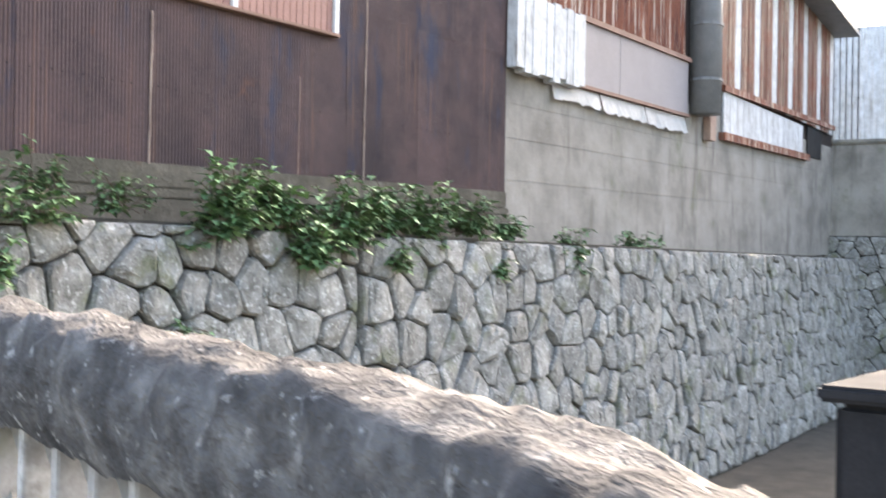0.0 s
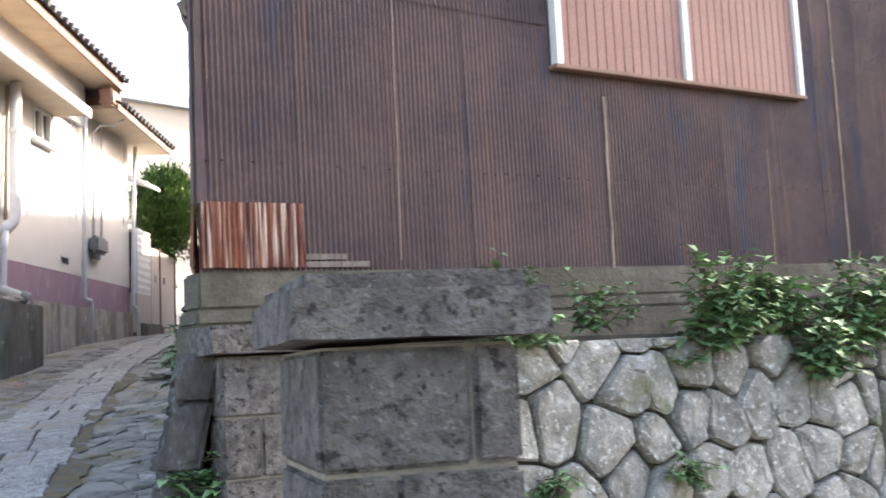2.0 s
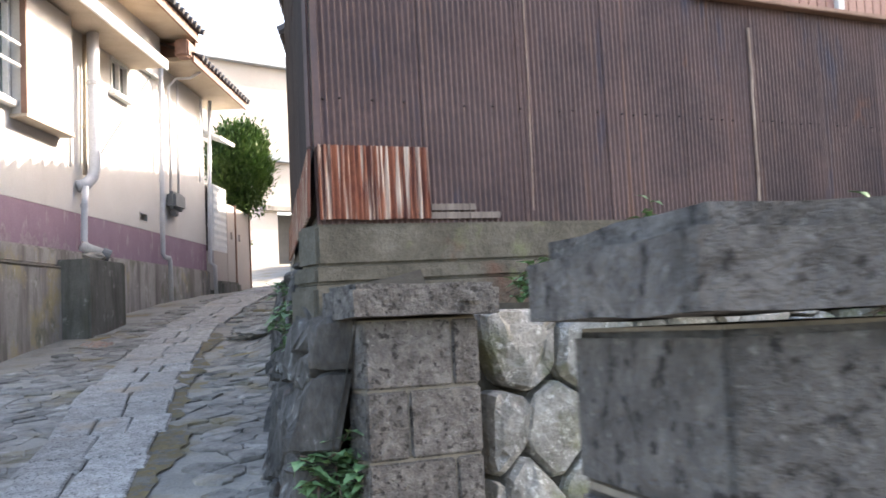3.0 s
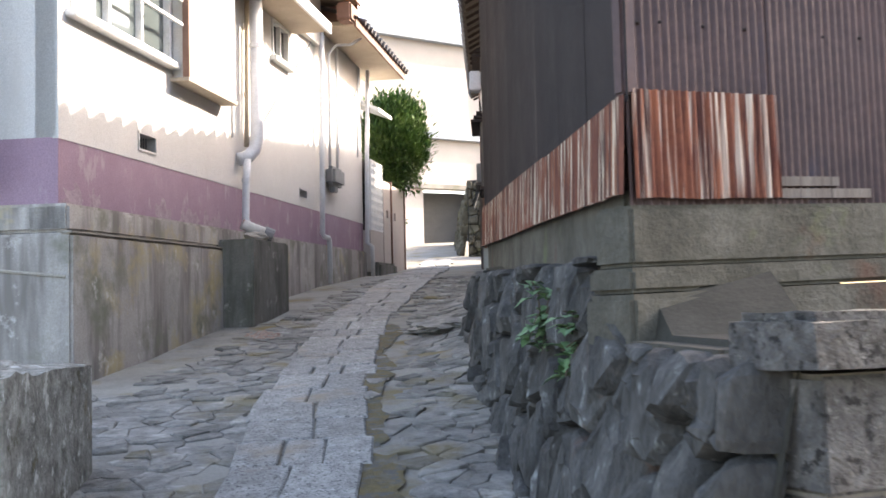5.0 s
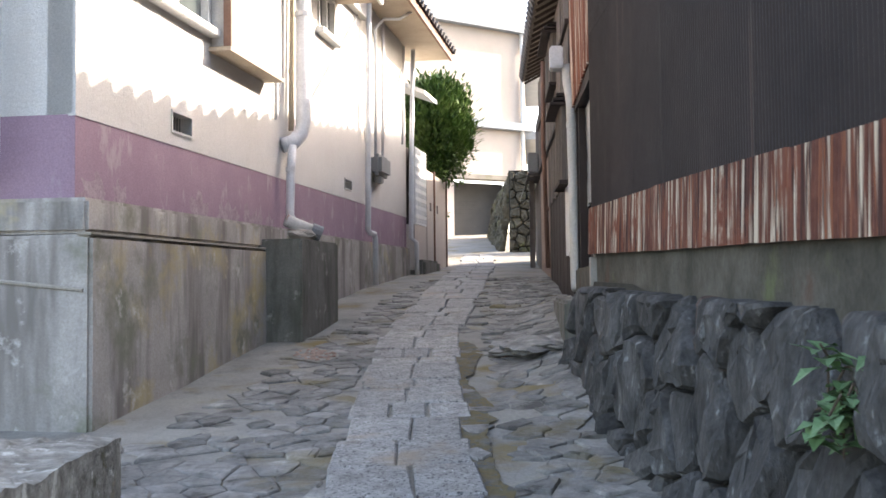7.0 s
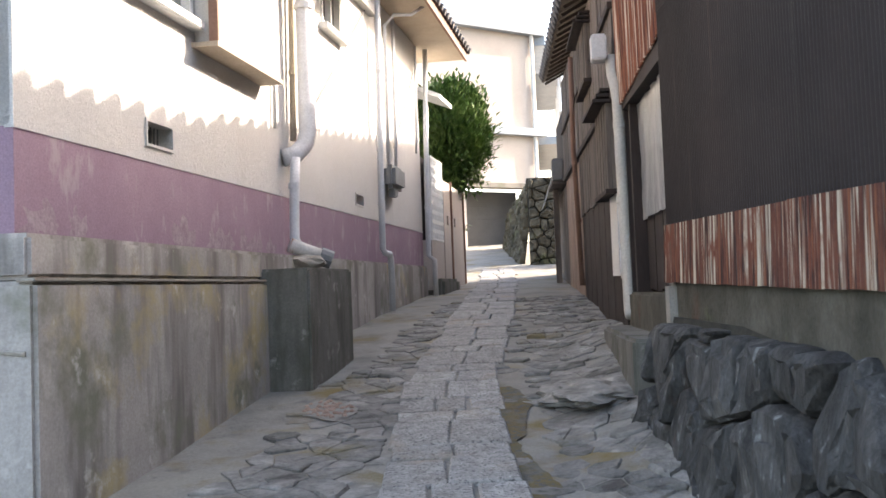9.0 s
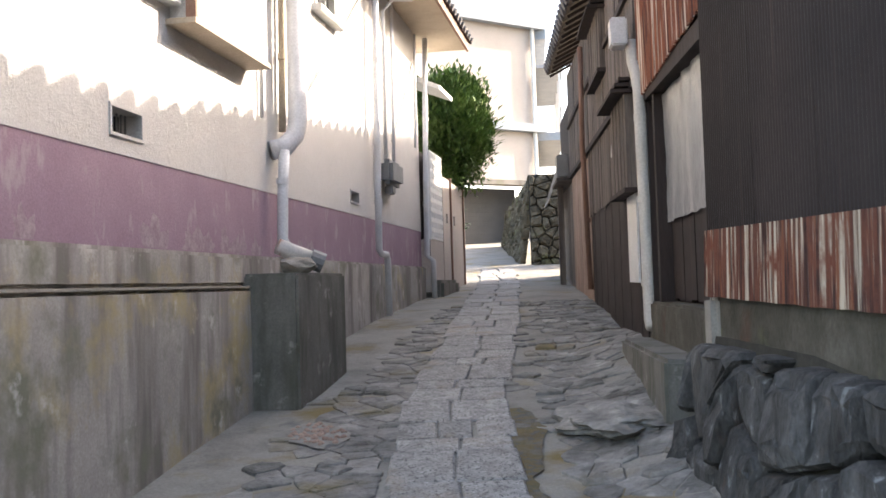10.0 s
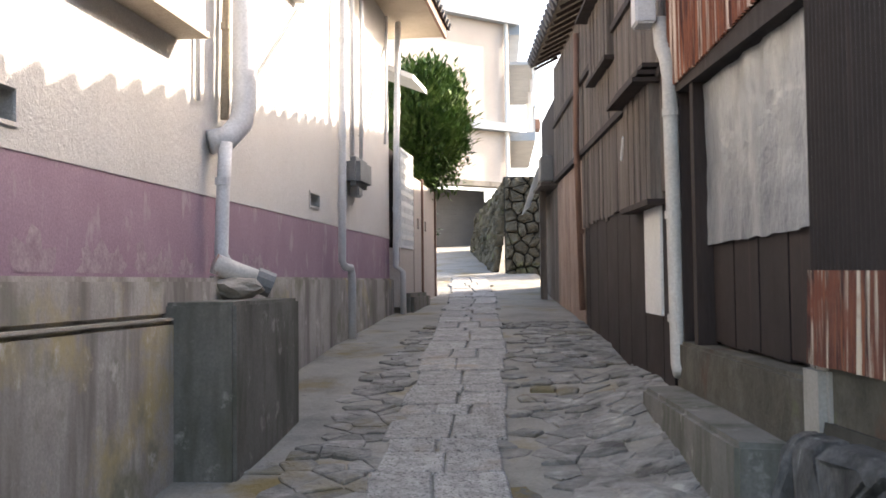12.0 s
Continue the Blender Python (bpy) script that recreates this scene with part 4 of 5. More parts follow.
for v in bm.verts:
    v.co = Vector((v.co.x * 1.3, v.co.y, v.co.z * 0.45)) * (1 + 0.3 * noise.noise(v.co * 12)) + H(2.5, 2.9, 0.22)
part("mortar_lump", bm, MORTAR, trap)
drainpipe([H(2.86, 6.0, 0.05), H(2.82, 4.9, 0.05), H(2.78, 4.05, 0.05)], 0.03, "ochre gas pipe on the stucco wall", EAVE, bands=[H(2.8, 4.7, 0.05)])
drainpipe([H(2.34, 6.0, 0.03), H(2.3, 4.1, 0.03)], 0.016, "thin grey conduit near the soil pipe")
drainpipe([H(6.36, 6.5, 0.12), H(6.25, 4.5, 0.12), H(6.2, 3.14, 0.12), H(6.25, 3.09, 0.14), H(6.42, 3.08, 0.16), H(6.48, 3.02, 0.16), H(6.5, 2.36, 0.16)], 0.04, "white downpipe stepping out over the plinth", bands=[H(6.3, 5.4, 0.12), H(6.24, 4.4, 0.12), H(6.22, 3.7, 0.12)])
drainpipe([H(6.62, 6.45, 0.05), H(6.55, 4.0, 0.05)], 0.016, "thin conduit beside the downpipe")
drainpipe([H(7.6, 6.4, 0.06), H(7.5, 4.25, 0.06)], 0.022, "thin conduit above the meter", bands=[H(7.55, 5.4, 0.06)])
drainpipe([H(9.85, 6.46, 0.12), H(9.6, 4.5, 0.12), H(9.5, 3.14, 0.12), H(9.58, 3.07, 0.2), H(9.62, 2.5, 0.2)], 0.04, "white downpipe at the house end", bands=[H(9.7, 5.2, 0.12), H(9.55, 3.9, 0.12)])
drainpipe([H(9.3, 6.4, 0.06), H(9.1, 4.7, 0.06)], 0.018, "thin conduit near the house end")
E_ = HOUSE_END.at
drainpipe([E_(0.5, 6.5, 0.14), E_(0.5, 3.2, 0.14), E_(0.7, 3.1, 0.14), E_(2.5, 2.95, 0.14)], 0.05, "white downpipe on the shaded end wall", bands=[E_(0.5, 4.2, 0.14)])
meter = empty("meter_box", "grey rounded electricity meter box on the stucco wall", "meter box")
bm = bmesh.new()
HOUSE.box(bm, 6.82, 7.55, 3.97, 4.28, 0.02, 0.18, 0.05)
part("body", bm, METERBOX, meter)
bm = bmesh.new()
HOUSE.box(bm, 6.98, 7.2, 3.86, 3.97, 0.04, 0.14, 0.015)
part("connector", bm, METERBOX, meter)
for a, b in (((3.3, 4.3), (6.15, 6.2)), ((7.6, 4.6), (9.3, 6.0))):
    cable = empty("cable", "thin grey cable running up the stucco wall", "cable")
    bm = bmesh.new()
    tube(bm, [H(a[0], a[1], 0.02), H((a[0] + b[0]) / 2, (a[1] + b[1]) / 2, 0.03), H(b[0], b[1], 0.02)], 0.009, 5)
    part("strand", bm, METERBOX, cable)

# ---- pierced block screen and white fence after the house ----
screen = empty("block_screen", "white pierced concrete block screen beside the house", "fence")
n, m = 6, 9
for j in range(m):
    for i in range(n):
        s, z = 9.8 + i * 0.19, 3.4 + j * 0.15
        bm = bmesh.new()
        for a, b, c, d in ((0, 0.19, 0, 0.03), (0, 0.19, 0.12, 0.15), (0, 0.03, 0.03, 0.12), (0.16, 0.19, 0.03, 0.12), (0.08, 0.11, 0.03, 0.12)):
            HOUSE.box(bm, s + a, s + b, z + c, z + d, 0.05, 0.15)
        part("pierced_block", bm, WHITE, screen)
# added dark panel: stands in for the garden's shade seen through the blocks
HOUSE.piece("screen_back", 9.8, 10.94, 3.4, 4.75, -0.06, -0.03, WOOD_DARK, screen)
HOUSE.piece("screen_base", 9.75, 10.97, 2.6, 3.395, -0.04, 0.14, FARWALL, screen)
fence = empty("white_fence", "cream board fence with square holes", "fence")
FENCE = Wall((H(0, 0, 0.15).x, H(0, 0, 0.15).y), (H(1, 0, 0.15).x, H(1, 0, 0.15).y), 1, 0.0185)
for a, b, zt in ((10.99, 11.74, 4.46), (11.8, 13.3, 4.44)):
    f = wall_with_holes(FENCE, a, b, 2.5, zt, 0.1, [(a + 0.3, a + 0.5, 3.72, 3.88)], FARWALL, "panel", fence)
    # likewise an added dark panel, as shade inside the fence hole
    FENCE.piece("hole_back", a + 0.28, a + 0.52, 3.7, 3.9, -0.14, -0.11, WOOD_DARK, fence)
    FENCE.piece("post", b, b + 0.05, 2.4, zt + 0.04, -0.1, 0.03, FASCIA, fence)
HOUSE.piece("plinth_end_stone", 9.85, 11.6, 1.8, 2.78, 0.0, 0.3, DARK_CONCRETE, plinth, bevel=0.05)
HOUSE.piece("plinth_end_stone", 11.65, 12.7, 1.8, 2.62, 0.0, 0.26, DARK_CONCRETE, plinth, bevel=0.05)
awn = empty("porch_roof", "small white porch roof past the house end", "awning")
bm = bmesh.new()
v = [bm.verts.new(p) for p in (H(9.75, 5.72, 0.34), H(11.1, 5.76, 0.34), H(11.1, 6.2, -0.8), H(9.75, 6.2, -0.8))]
w = [bm.verts.new(x.co - Z * 0.07) for x in v]
bm.faces.new(v)
bm.faces.new(w)
for k in range(4):
    bm.faces.new((v[k], v[(k + 1) % 4], w[(k + 1) % 4], w[k]))
part("slab", bm, WHITE, awn)
back_wall = HOUSE.piece("garden_back_wall", 9.9, 13.4, 2.0, 4.6, -5.0, -4.8, CONCRETE)
tagged(back_wall, "plain concrete garden wall behind the tree", "wall", kind="structure")

# ---- weathered houses along the other side ----
row = empty("weathered_house", "weathered timber house with dark boards and tiled roof", "house")
SIDE_B.piece("wall_entrance", 0.1, SIDE_B.length, 2.1, 5.85, -3.2, -0.15, WOOD_DARK, row)
SIDE_C.piece("wall_lane", 0.0, SIDE_C.length, 2.2, 5.75, -3.2, -0.02, WOOD_DARK, row)
# entrance: lower boards, plastic sheet, dark posts, rusty panel over a beam
n = 9
for i in range(n):
    a = 0.05 + i * 2.36 / n
    SIDE_B.piece("board", a, a + 2.36 / n - 0.006, 2.53 + 0.008 * (i % 3), 3.16, -0.15, -0.1 + 0.006 * (i % 2), DARK_SHEET, row)
bm = bmesh.new()
cols, rws = 44, 24
g = []
for j in range(rws + 1):
    line = []
    for i in range(cols + 1):
        f, q = i / cols, j / rws
        hang = 0.012 * noise.noise((i * 0.3, 0, 4)) * (1 - q)
        crease = 0.03 * noise.noise((i * 0.16 + q * 1.2, q * 1.5, 1)) + 0.014 * abs(noise.noise((i * 0.4 - q * 3, q * 2, 7)))
        line.append(bm.verts.new(SIDE_B.at(0.24 + 2.2 * f, 3.13 + hang + (0.96 + 0.03 * f) * q, -0.075 + crease)))
    g.append(line)
for j in range(rws):
    for i in range(cols):
        bm.faces.new((g[j][i], g[j][i + 1], g[j + 1][i + 1], g[j + 1][i]))
plastic = part("plastic_sheet", bm, PLASTIC, None, smooth=True)
tagged(plastic, "creased grey plastic sheet hung over the entrance", "plastic sheet")
for a in (0.06, 2.44, 2.66, 2.88):
    SIDE_B.piece("post", a, a + 0.1, 2.4, 4.2, -0.12, 0.0 if a != 2.66 else -0.05, WOOD_DARK, row)
SIDE_B.piece("dark_board", 2.5, 2.95, 2.4, 4.2, -0.15, -0.08, WOOD_DARK, row)
bm = bmesh.new()
v = [bm.verts.new(p) for p in (SIDE_B.at(-0.05, 4.04, 0.02), SIDE_B.at(3.02, 4.16, 0.02), SIDE_B.at(3.02, 4.27, 0.02), SIDE_B.at(-0.05, 4.16, 0.02))]
w = [bm.verts.new(x.co - SIDE_B.n * 0.14) for x in v]
bm.faces.new(v)
bm.faces.new(w)
for k in range(4):
    bm.faces.new((v[k], v[(k + 1) % 4], w[(k + 1) % 4], w[k]))
part("lintel_beam", bm, WOOD_DARK, row)
clad(row, SIDE_B, -0.05, 3.0, 4.2, 5.8, RUST, 0.03, rng, w=0.76, h=1.6, pitch=0.06, depth=0.012)
SIDE_B.piece("sill", -0.02, 3.0, 2.1, 2.52, -0.2, 0.03, FOOTING, row, bevel=0.02)
SIDE_B.piece("corner_stone", -0.14, 0.1, 2.1, 2.6, -0.1, 0.08, CONCRETE, row, bevel=0.03)
step = empty("entrance_step", "long mossy concrete step in front of the entrance", "step")
bm = bmesh.new()
SIDE_B.box(bm, 0.44, 2.98, 1.6, 2.225, 0.0, 0.26, 0.025)
bmesh.ops.subdivide_edges(bm, edges=bm.edges[:], cuts=3, use_grid_fill=True)
for v in bm.verts:
    v.co += Vector((noise.noise(v.co * 6), noise.noise(v.co * 6 + Vector((9, 0, 0))), noise.noise(v.co * 6 + Vector((0, 9, 0))))) * 0.012
part("slab", bm, DARK_CONCRETE, step)
# lane side beyond: dark lower sheet, grey boards above, pinkish boards further on
n = 14
for i in range(n):
    a = i * 5.0 / n
    SIDE_C.piece("board", a, a + 5.0 / n - 0.004, 2.2, 3.56 + 0.01 * (i % 3), -0.02, 0.012 + 0.003 * (i % 2), DARK_SHEET, row)
for i in range(14):
    a = 5.08 + i * 3.3 / 14
    SIDE_C.piece("board", a, a + 3.3 / 14 - 0.006, 2.3, 4.34, -0.02, 0.02 + 0.004 * (i % 2), WOOD_PINK, row)
for i in range(9):
    a = 8.45 + i * 0.35
    SIDE_C.piece("board", a, a + 0.34, 2.3, 4.3, -0.02, 0.02, WOOD, row)
r = random.Random(23)
a = 0.02
while a < 8.6:
    b = a + r.uniform(0.09, 0.19)
    if a < 5.0:
        SIDE_C.piece("board", a, b - 0.005, 3.55 + r.uniform(-0.03, 0.03), 4.37, 0.0, 0.026 + r.uniform(0, 0.014), WOOD, row)
    SIDE_C.piece("board", a, b - 0.005, 4.43 + r.uniform(-0.01, 0.02), 5.19, 0.0, 0.03 + r.uniform(0, 0.012), WOOD, row)
    SIDE_C.piece("board", a, b - 0.005, 5.24, 5.84 + 0.03 * a, 0.0, 0.024 + r.uniform(0, 0.012), WOOD, row)
    a = b
for z, e in ((4.36, 9.9), (5.18, 8.6)):
    SIDE_C.piece("rail", 0.0, e, z, z + 0.06, 0.02, 0.07, WOOD_DARK, row)
SIDE_C.piece("white_board", 0.3, 0.95, 2.72, 3.52, 0.016, 0.035, WHITE, row, "white board strip")
for a, b, z0, z1, o in ((0.22, 1.4, 3.53, 4.34, 0.11), (2.35, 3.75, 4.98, 5.62, 0.1)):
    k = max(3, round((b - a) / 0.13))
    for i in range(k):
        SIDE_C.piece("bay_board", a + (b - a) * i / k, a + (b - a) * (i + 1) / k - 0.006, z0, z1, 0.02, o + 0.008 * (i % 2), WOOD, row)
    SIDE_C.piece("bay_base", a - 0.03, b + 0.03, z0 - 0.04, z0, 0.02, o + 0.03, WOOD_DARK, row)
    for q in range(3):
        SIDE_C.piece("bay_hood", a - 0.06, b + 0.1, z1 + 0.05 * q, z1 + 0.05 * q + 0.03, 0.02, o + 0.12 - 0.035 * q, WOOD_DARK, row)
bm = bmesh.new()
add_box(bm, SIDE_C.at(1.75, 4.15, 0.05), (SIDE_C.u * 0.6 - Z * 0.8), SIDE_C.n, (SIDE_C.u * 0.8 + Z * 0.6), (0.22, 0.015, 0.03))
part("nailed_slat", bm, WHITE, row, "small white slat nailed askew")
# tiled roof along the row
troof = part("roof", bmesh.new(), TILE, row)
for wall, s0, s1, ze, rise, e in ((SIDE_B, -0.2, 3.0, 5.91, 0.0, 0.2), (SIDE_C, 0.0, 9.4, 5.93, 0.33, 0.3)):
    bm = bmesh.new()
    v = [bm.verts.new(p) for p in (wall.at(s0, ze + 0.05, e), wall.at(s1, ze + 0.05 + rise, e), wall.at(s1, ze + 1.75 + rise, -3.2), wall.at(s0, ze + 1.75, -3.2))]
    w = [bm.verts.new(x.co - Z * 0.05) for x in v]
    bm.faces.new(v)
    bm.faces.new(w)
    for k in range(4):
        bm.faces.new((v[k], v[(k + 1) % 4], w[(k + 1) % 4], w[k]))
    part("roof_deck", bm, WOOD_DARK, troof)
    n = round((s1 - s0) / 0.32)
    for i in range(n + 1):
        s = s0 + (s1 - s0) * i / n
        f = rise * i / n
        bm = bmesh.new()
        tube(bm, [wall.at(s, ze + 0.07 + f, e + 0.05), wall.at(s, ze + 0.9 + f, e - 1.75), wall.at(s, ze + 1.8 + f, -3.2)], 0.085, 8)
        part("roof_tile", bm, TILE, troof)
    k = round((s1 - s0) / 0.45)
    for i in range(k + 1):
        s = s0 + (s1 - s0) * i / k
        bm = bmesh.new()
        tube(bm, [wall.at(s, ze - 0.03 + rise * i / k, e - 0.03), wall.at(s, ze + 0.16 + rise * i / k, -0.1)], 0.03, 4)
        part("rafter", bm, WOOD_DARK, troof)
C = SIDE_C.at
drainpipe([Vector((4.96, 15.9, 2.36)), Vector((4.985, 15.96, 2.42)), Vector((4.99, 15.98, 3.2)), Vector((4.97, 15.97, 4.3)), Vector((4.96, 15.99, 4.45)), Vector((5.0, 16.1, 4.56)), Vector((5.0, 16.12, 4.75))], 0.052, "stained pale downpipe by the entrance", PIPE_RUST, bands=[(4.975, 15.97, 4.08), (4.985, 15.98, 3.4), (4.99, 15.98, 2.72)])
hopper = empty("rain_hopper", "small grey square rain hopper above the downpipe", "hopper")
bm = bmesh.new()
add_box(bm, (4.93, 16.05, 4.7), SIDE_C.u, SIDE_C.n, Z, (0.2, 0.14, 0.24), 0.015)
part("body", bm, PIPE, hopper)
drainpipe([C(5.03, 2.6, 0.06), C(5.0, 4.36, 0.1), C(4.95, 4.42, 0.11), C(4.85, 5.75, 0.1)], 0.035, "reddish downpipe on the grey boards", FASCIA, bands=[C(5.0, 4.3, 0.1), C(5.02, 3.5, 0.07)])
ac = empty("wall_box", "dark lean-to hood with a grey box and post", "box")
bm = bmesh.new()
SIDE_C.box(bm, 8.75, 9.25, 4.42, 4.8, 0.05, 0.24, 0.02)
part("body", bm, METERBOX, ac)
SIDE_C.piece("shelf", 8.5, 10.2, 4.33, 4.38, 0.0, 0.26, WOOD, ac)
SIDE_C.piece("post", 9.6, 9.75, 2.3, 4.33, 0.1, 0.2, WOOD, ac)
bm = bmesh.new()
v = [bm.verts.new(p) for p in (C(9.8, 4.95, 0.05), C(12.4, 4.95, 0.05), C(12.4, 4.1, 0.34), C(9.8, 4.1, 0.34))]
bm.faces.new(v)
bmesh.ops.solidify(bm, geom=bm.faces[:], thickness=0.04)
part("hood", bm, METERBOX, ac, "dark green slanted sheet")

# ---- far end of the lane ----
FAR = Wall((6.0, 39.75), (17.2, 43.25), 1, 0.02)
far = empty("far_house", "cream rendered house with a dark garage opening", "house")
wall_with_holes(FAR, 0, 11.55, 3.6, 12.3, 0.3, [(8.0, 11.2, 3.6, 6.55)], FARWALL, "wall", far)
FAR.piece("garage_shutter", 7.9, 11.3, 3.6, 6.55, -1.2, -1.1, GARAGE, far)
for k in range(13):
    FAR.piece("shutter_rib", 7.95, 11.25, 4.4 + 0.16 * k, 4.43 + 0.16 * k, -1.1, -1.085, GARAGE, far)
FAR.piece("garage_side", 7.85, 7.98, 3.6, 6.55, -1.2, -0.3, FARWALL, far)
FAR.piece("garage_lintel", 7.3, 11.55, 6.55, 6.72, 0.0, 0.25, CONCRETE, far)
FAR.piece("slab_band", 0, 11.75, 8.5, 8.78, 0.0, 0.3, FARTRIM, far)
FAR.piece("roof_edge", 0, 11.75, 12.3, 12.75, -3, 0.3, FARTRIM, far)
q = FAR.at(11.55, 0)
FSIDE = Wall((q.x, q.y), (q.x + 4.2, q.y + 9), 1)
FSIDE.piece("wall_side", 0, 9, 3.6, 12.2, -0.3, 0.0, FARWALL, far)
FSIDE.piece("roof_edge", 0, 9, 12.2, 12.6, -0.2, 0.4, FARTRIM, far)
FSIDE.piece("balcony", 0.3, 8, 8.5, 8.8, 0.0, 0.9, FARTRIM, far)
for k in range(9):
    FSIDE.piece("baluster", 0.4 + k * 0.9, 0.46 + k * 0.9, 8.8, 9.7, 0.84, 0.9, WHITE, far)
FSIDE.piece("balcony_rail", 0.3, 8, 9.7, 9.78, 0.82, 0.92, WHITE, far)
FSIDE.piece("balcony_roof", 0.3, 8, 11.2, 11.32, 0.0, 1.0, FARTRIM, far)
for k in range(4):
    FSIDE.piece("balcony_post", 0.4 + k * 2.4, 0.48 + k * 2.4, 8.8, 11.2, 0.82, 0.9, WHITE, far)
FSIDE.piece("flower_box", 0.8, 1.7, 9.0, 9.35, 0.92, 1.1, FASCIA, far)
bm = bmesh.new()
tube(bm, [FAR.at(11.3, 6.8, 0.12), FAR.at(11.3, 12.3, 0.12)], 0.07, 6)
part("downpipe", bm, WHITE, far)
# mossy rock bank near the garage
ROCK = Wall((10.75, 30.3), (15.2, 28.4), 1)
ROCK_LANE = Wall((10.75, 30.3), (14.3, 39.9), -1)

# ---- plants ----
def leafy(root_name, label, base, count, spread, height, size, seed, droop=0.2):
    """A weedy plant: thin stems with whorls of pointed leaves."""
    r = random.Random(seed)
    root = empty(root_name, label, "plant", "wall plants")
    stems = bmesh.new()
    leaves = bmesh.new()
    for k in range(int(count * 1.7)):
        a = r.uniform(0, 2 * math.pi)
        rad = spread * math.sqrt(r.random())
        foot = Vector(base) + Vector((r.uniform(-1, 1) * spread * 0.6, r.uniform(-0.1, 0.1), 0))
        tip = Vector(base) + Vector((math.cos(a) * rad * 1.25, math.sin(a) * rad * 0.5 - 0.08, height * 1.5 * r.uniform(0.15, 1.0) - droop * r.random()))
        mid = (foot + tip) / 2 + Vector((0, -0.02, 0.06))
        tube(stems, [foot, mid, tip], 0.004, 4)
        for q in range(r.randint(9, 14)):
            f = r.uniform(0.3, 1.0)
            p = foot.lerp(tip, f)
            b = r.uniform(0, 2 * math.pi)
            dr = Vector((math.cos(b), math.sin(b) - 0.4, r.uniform(-0.3, 0.45)))
            leaf_blade(leaves, p, dr, Z, size * r.uniform(1.0, 2.0), size * r.uniform(0.7, 1.2))
    tagged(part("stem", stems, BARK, root), kind="stuff")
    tagged(part("leaves", leaves, LEAF, root), kind="stuff")


X = [(2.5, 6.6, 1.95, 6, 0.2, 0.18, 0.05), (3.1, 6.45, 1.86, 14, 0.35, 0.2, 0.06), (3.4, 6.75, 2.0, 14, 0.3, 0.3, 0.055), (4.0, 6.7, 1.95, 10, 0.3, 0.25, 0.055), (4.75, 6.5, 1.85, 34, 0.36, 0.5, 0.085), (5.4, 6.6, 1.9, 24, 0.32, 0.42, 0.085),
     (5.7, 6.45, 1.6, 18, 0.26, 0.3, 0.08), (6.2, 6.6, 1.85, 32, 0.42, 0.42, 0.09), (6.9, 6.75, 1.9, 30, 0.45, 0.42, 0.085), (7.6, 6.85, 1.95, 26, 0.45, 0.4, 0.085), (8.5, 6.95, 1.95, 20, 0.4, 0.3, 0.08), (9.4, 7.1, 1.95, 12, 0.35, 0.2, 0.08),
     (4.3, 6.35, 1.05, 8, 0.16, 0.1, 0.05), (3.3, 6.4, 1.05, 8, 0.16, 0.1, 0.05), (6.9, 6.55, 1.6, 8, 0.15, 0.15, 0.06), (8.9, 6.85, 1.5, 10, 0.2, 0.15, 0.07), (10.8, 7.1, 1.7, 22, 0.4, 0.4, 0.08), (14.0, 7.7, 1.8, 20, 0.6, 0.3, 0.09)]
for k, (x, y, z, c, sp, h, sz) in enumerate(X):
    leafy("wall_weed", "green weed growing out of the stone wall", (x, y, z), c, sp, h, sz, 100 + k, 0.35 if c > 20 else 0.12)
for k, (x, y, z, c, sp, h) in enumerate(((1.37, 6.28, 1.2, 20, 0.17, 0.22), (2.05, 8.6, 1.92, 16, 0.17, 0.2), (1.9, 8.0, 1.85, 12, 0.15, 0.12), (2.7, 6.2, 1.5, 12, 0.15, 0.2))):
    leafy("wall_weed", "small fern-like weed in the dark stone wall", (x, y, z), c, sp, h, 0.06, 200 + k, 0.25)
leafy("yellow_green_shrub", "small yellow-green shrub at the fence end", HOUSE.at(13.5, 3.75, 0.0), 10, 0.16, 0.3, 0.07, 300)

# clipped conifer
tree = empty("conifer", "dense rounded green conifer behind the white fence", "tree")
bm = bmesh.new()
tube(bm, [(7.3, 26.5, 2.6), (7.32, 26.55, 4.2), (7.3, 26.5, 6.2)], 0.09, 8)
part("trunk", bm, BARK, tree)
bm = bmesh.new()
r = random.Random(5)
for k in range(150):
    h = r.random()
    ang = r.uniform(0, 2 * math.pi)
    rad = (0.66 * math.sin(math.pi * (0.12 + 0.8 * h)) ** 0.7) * (0.6 + 0.5 * r.random())
    c = Vector((7.3 + rad * math.cos(ang), 26.5 + rad * math.sin(ang), 4.9 + 1.65 * h))
    out = (c - Vector((7.3, 26.5, 5.4))).normalized()
    for q in range(110):
        p = c + Vector((r.gauss(0, 0.11), r.gauss(0, 0.11), r.gauss(0, 0.14)))
        d = out * 0.6 + Vector((r.uniform(-0.5, 0.5), r.uniform(-0.5, 0.5), r.uniform(0.1, 0.9)))
        leaf_blade(bm, p, d, Z, r.uniform(0.1, 0.19), 0.06)
tagged(part("crown", bm, CONIFER, tree), kind="stuff")

# bare rock that breaks through the paving by the step
crag = bmesh.new()
bmesh.ops.create_icosphere(crag, subdivisions=4, radius=1.0)
for v in crag.verts:
    q = v.co.copy()
    f = 1 + 0.25 * noise.noise(q * 2.2) + 0.12 * noise.noise(q * 6)
    a = 0.4
    x, y = q.x * 0.42 * f, q.y * 0.75 * f
    v.co = Vector((3.85 + x * math.cos(a) + y * math.sin(a), 14.5 - x * math.sin(a) + y * math.cos(a), 1.83 + q.z * 0.1 * f))
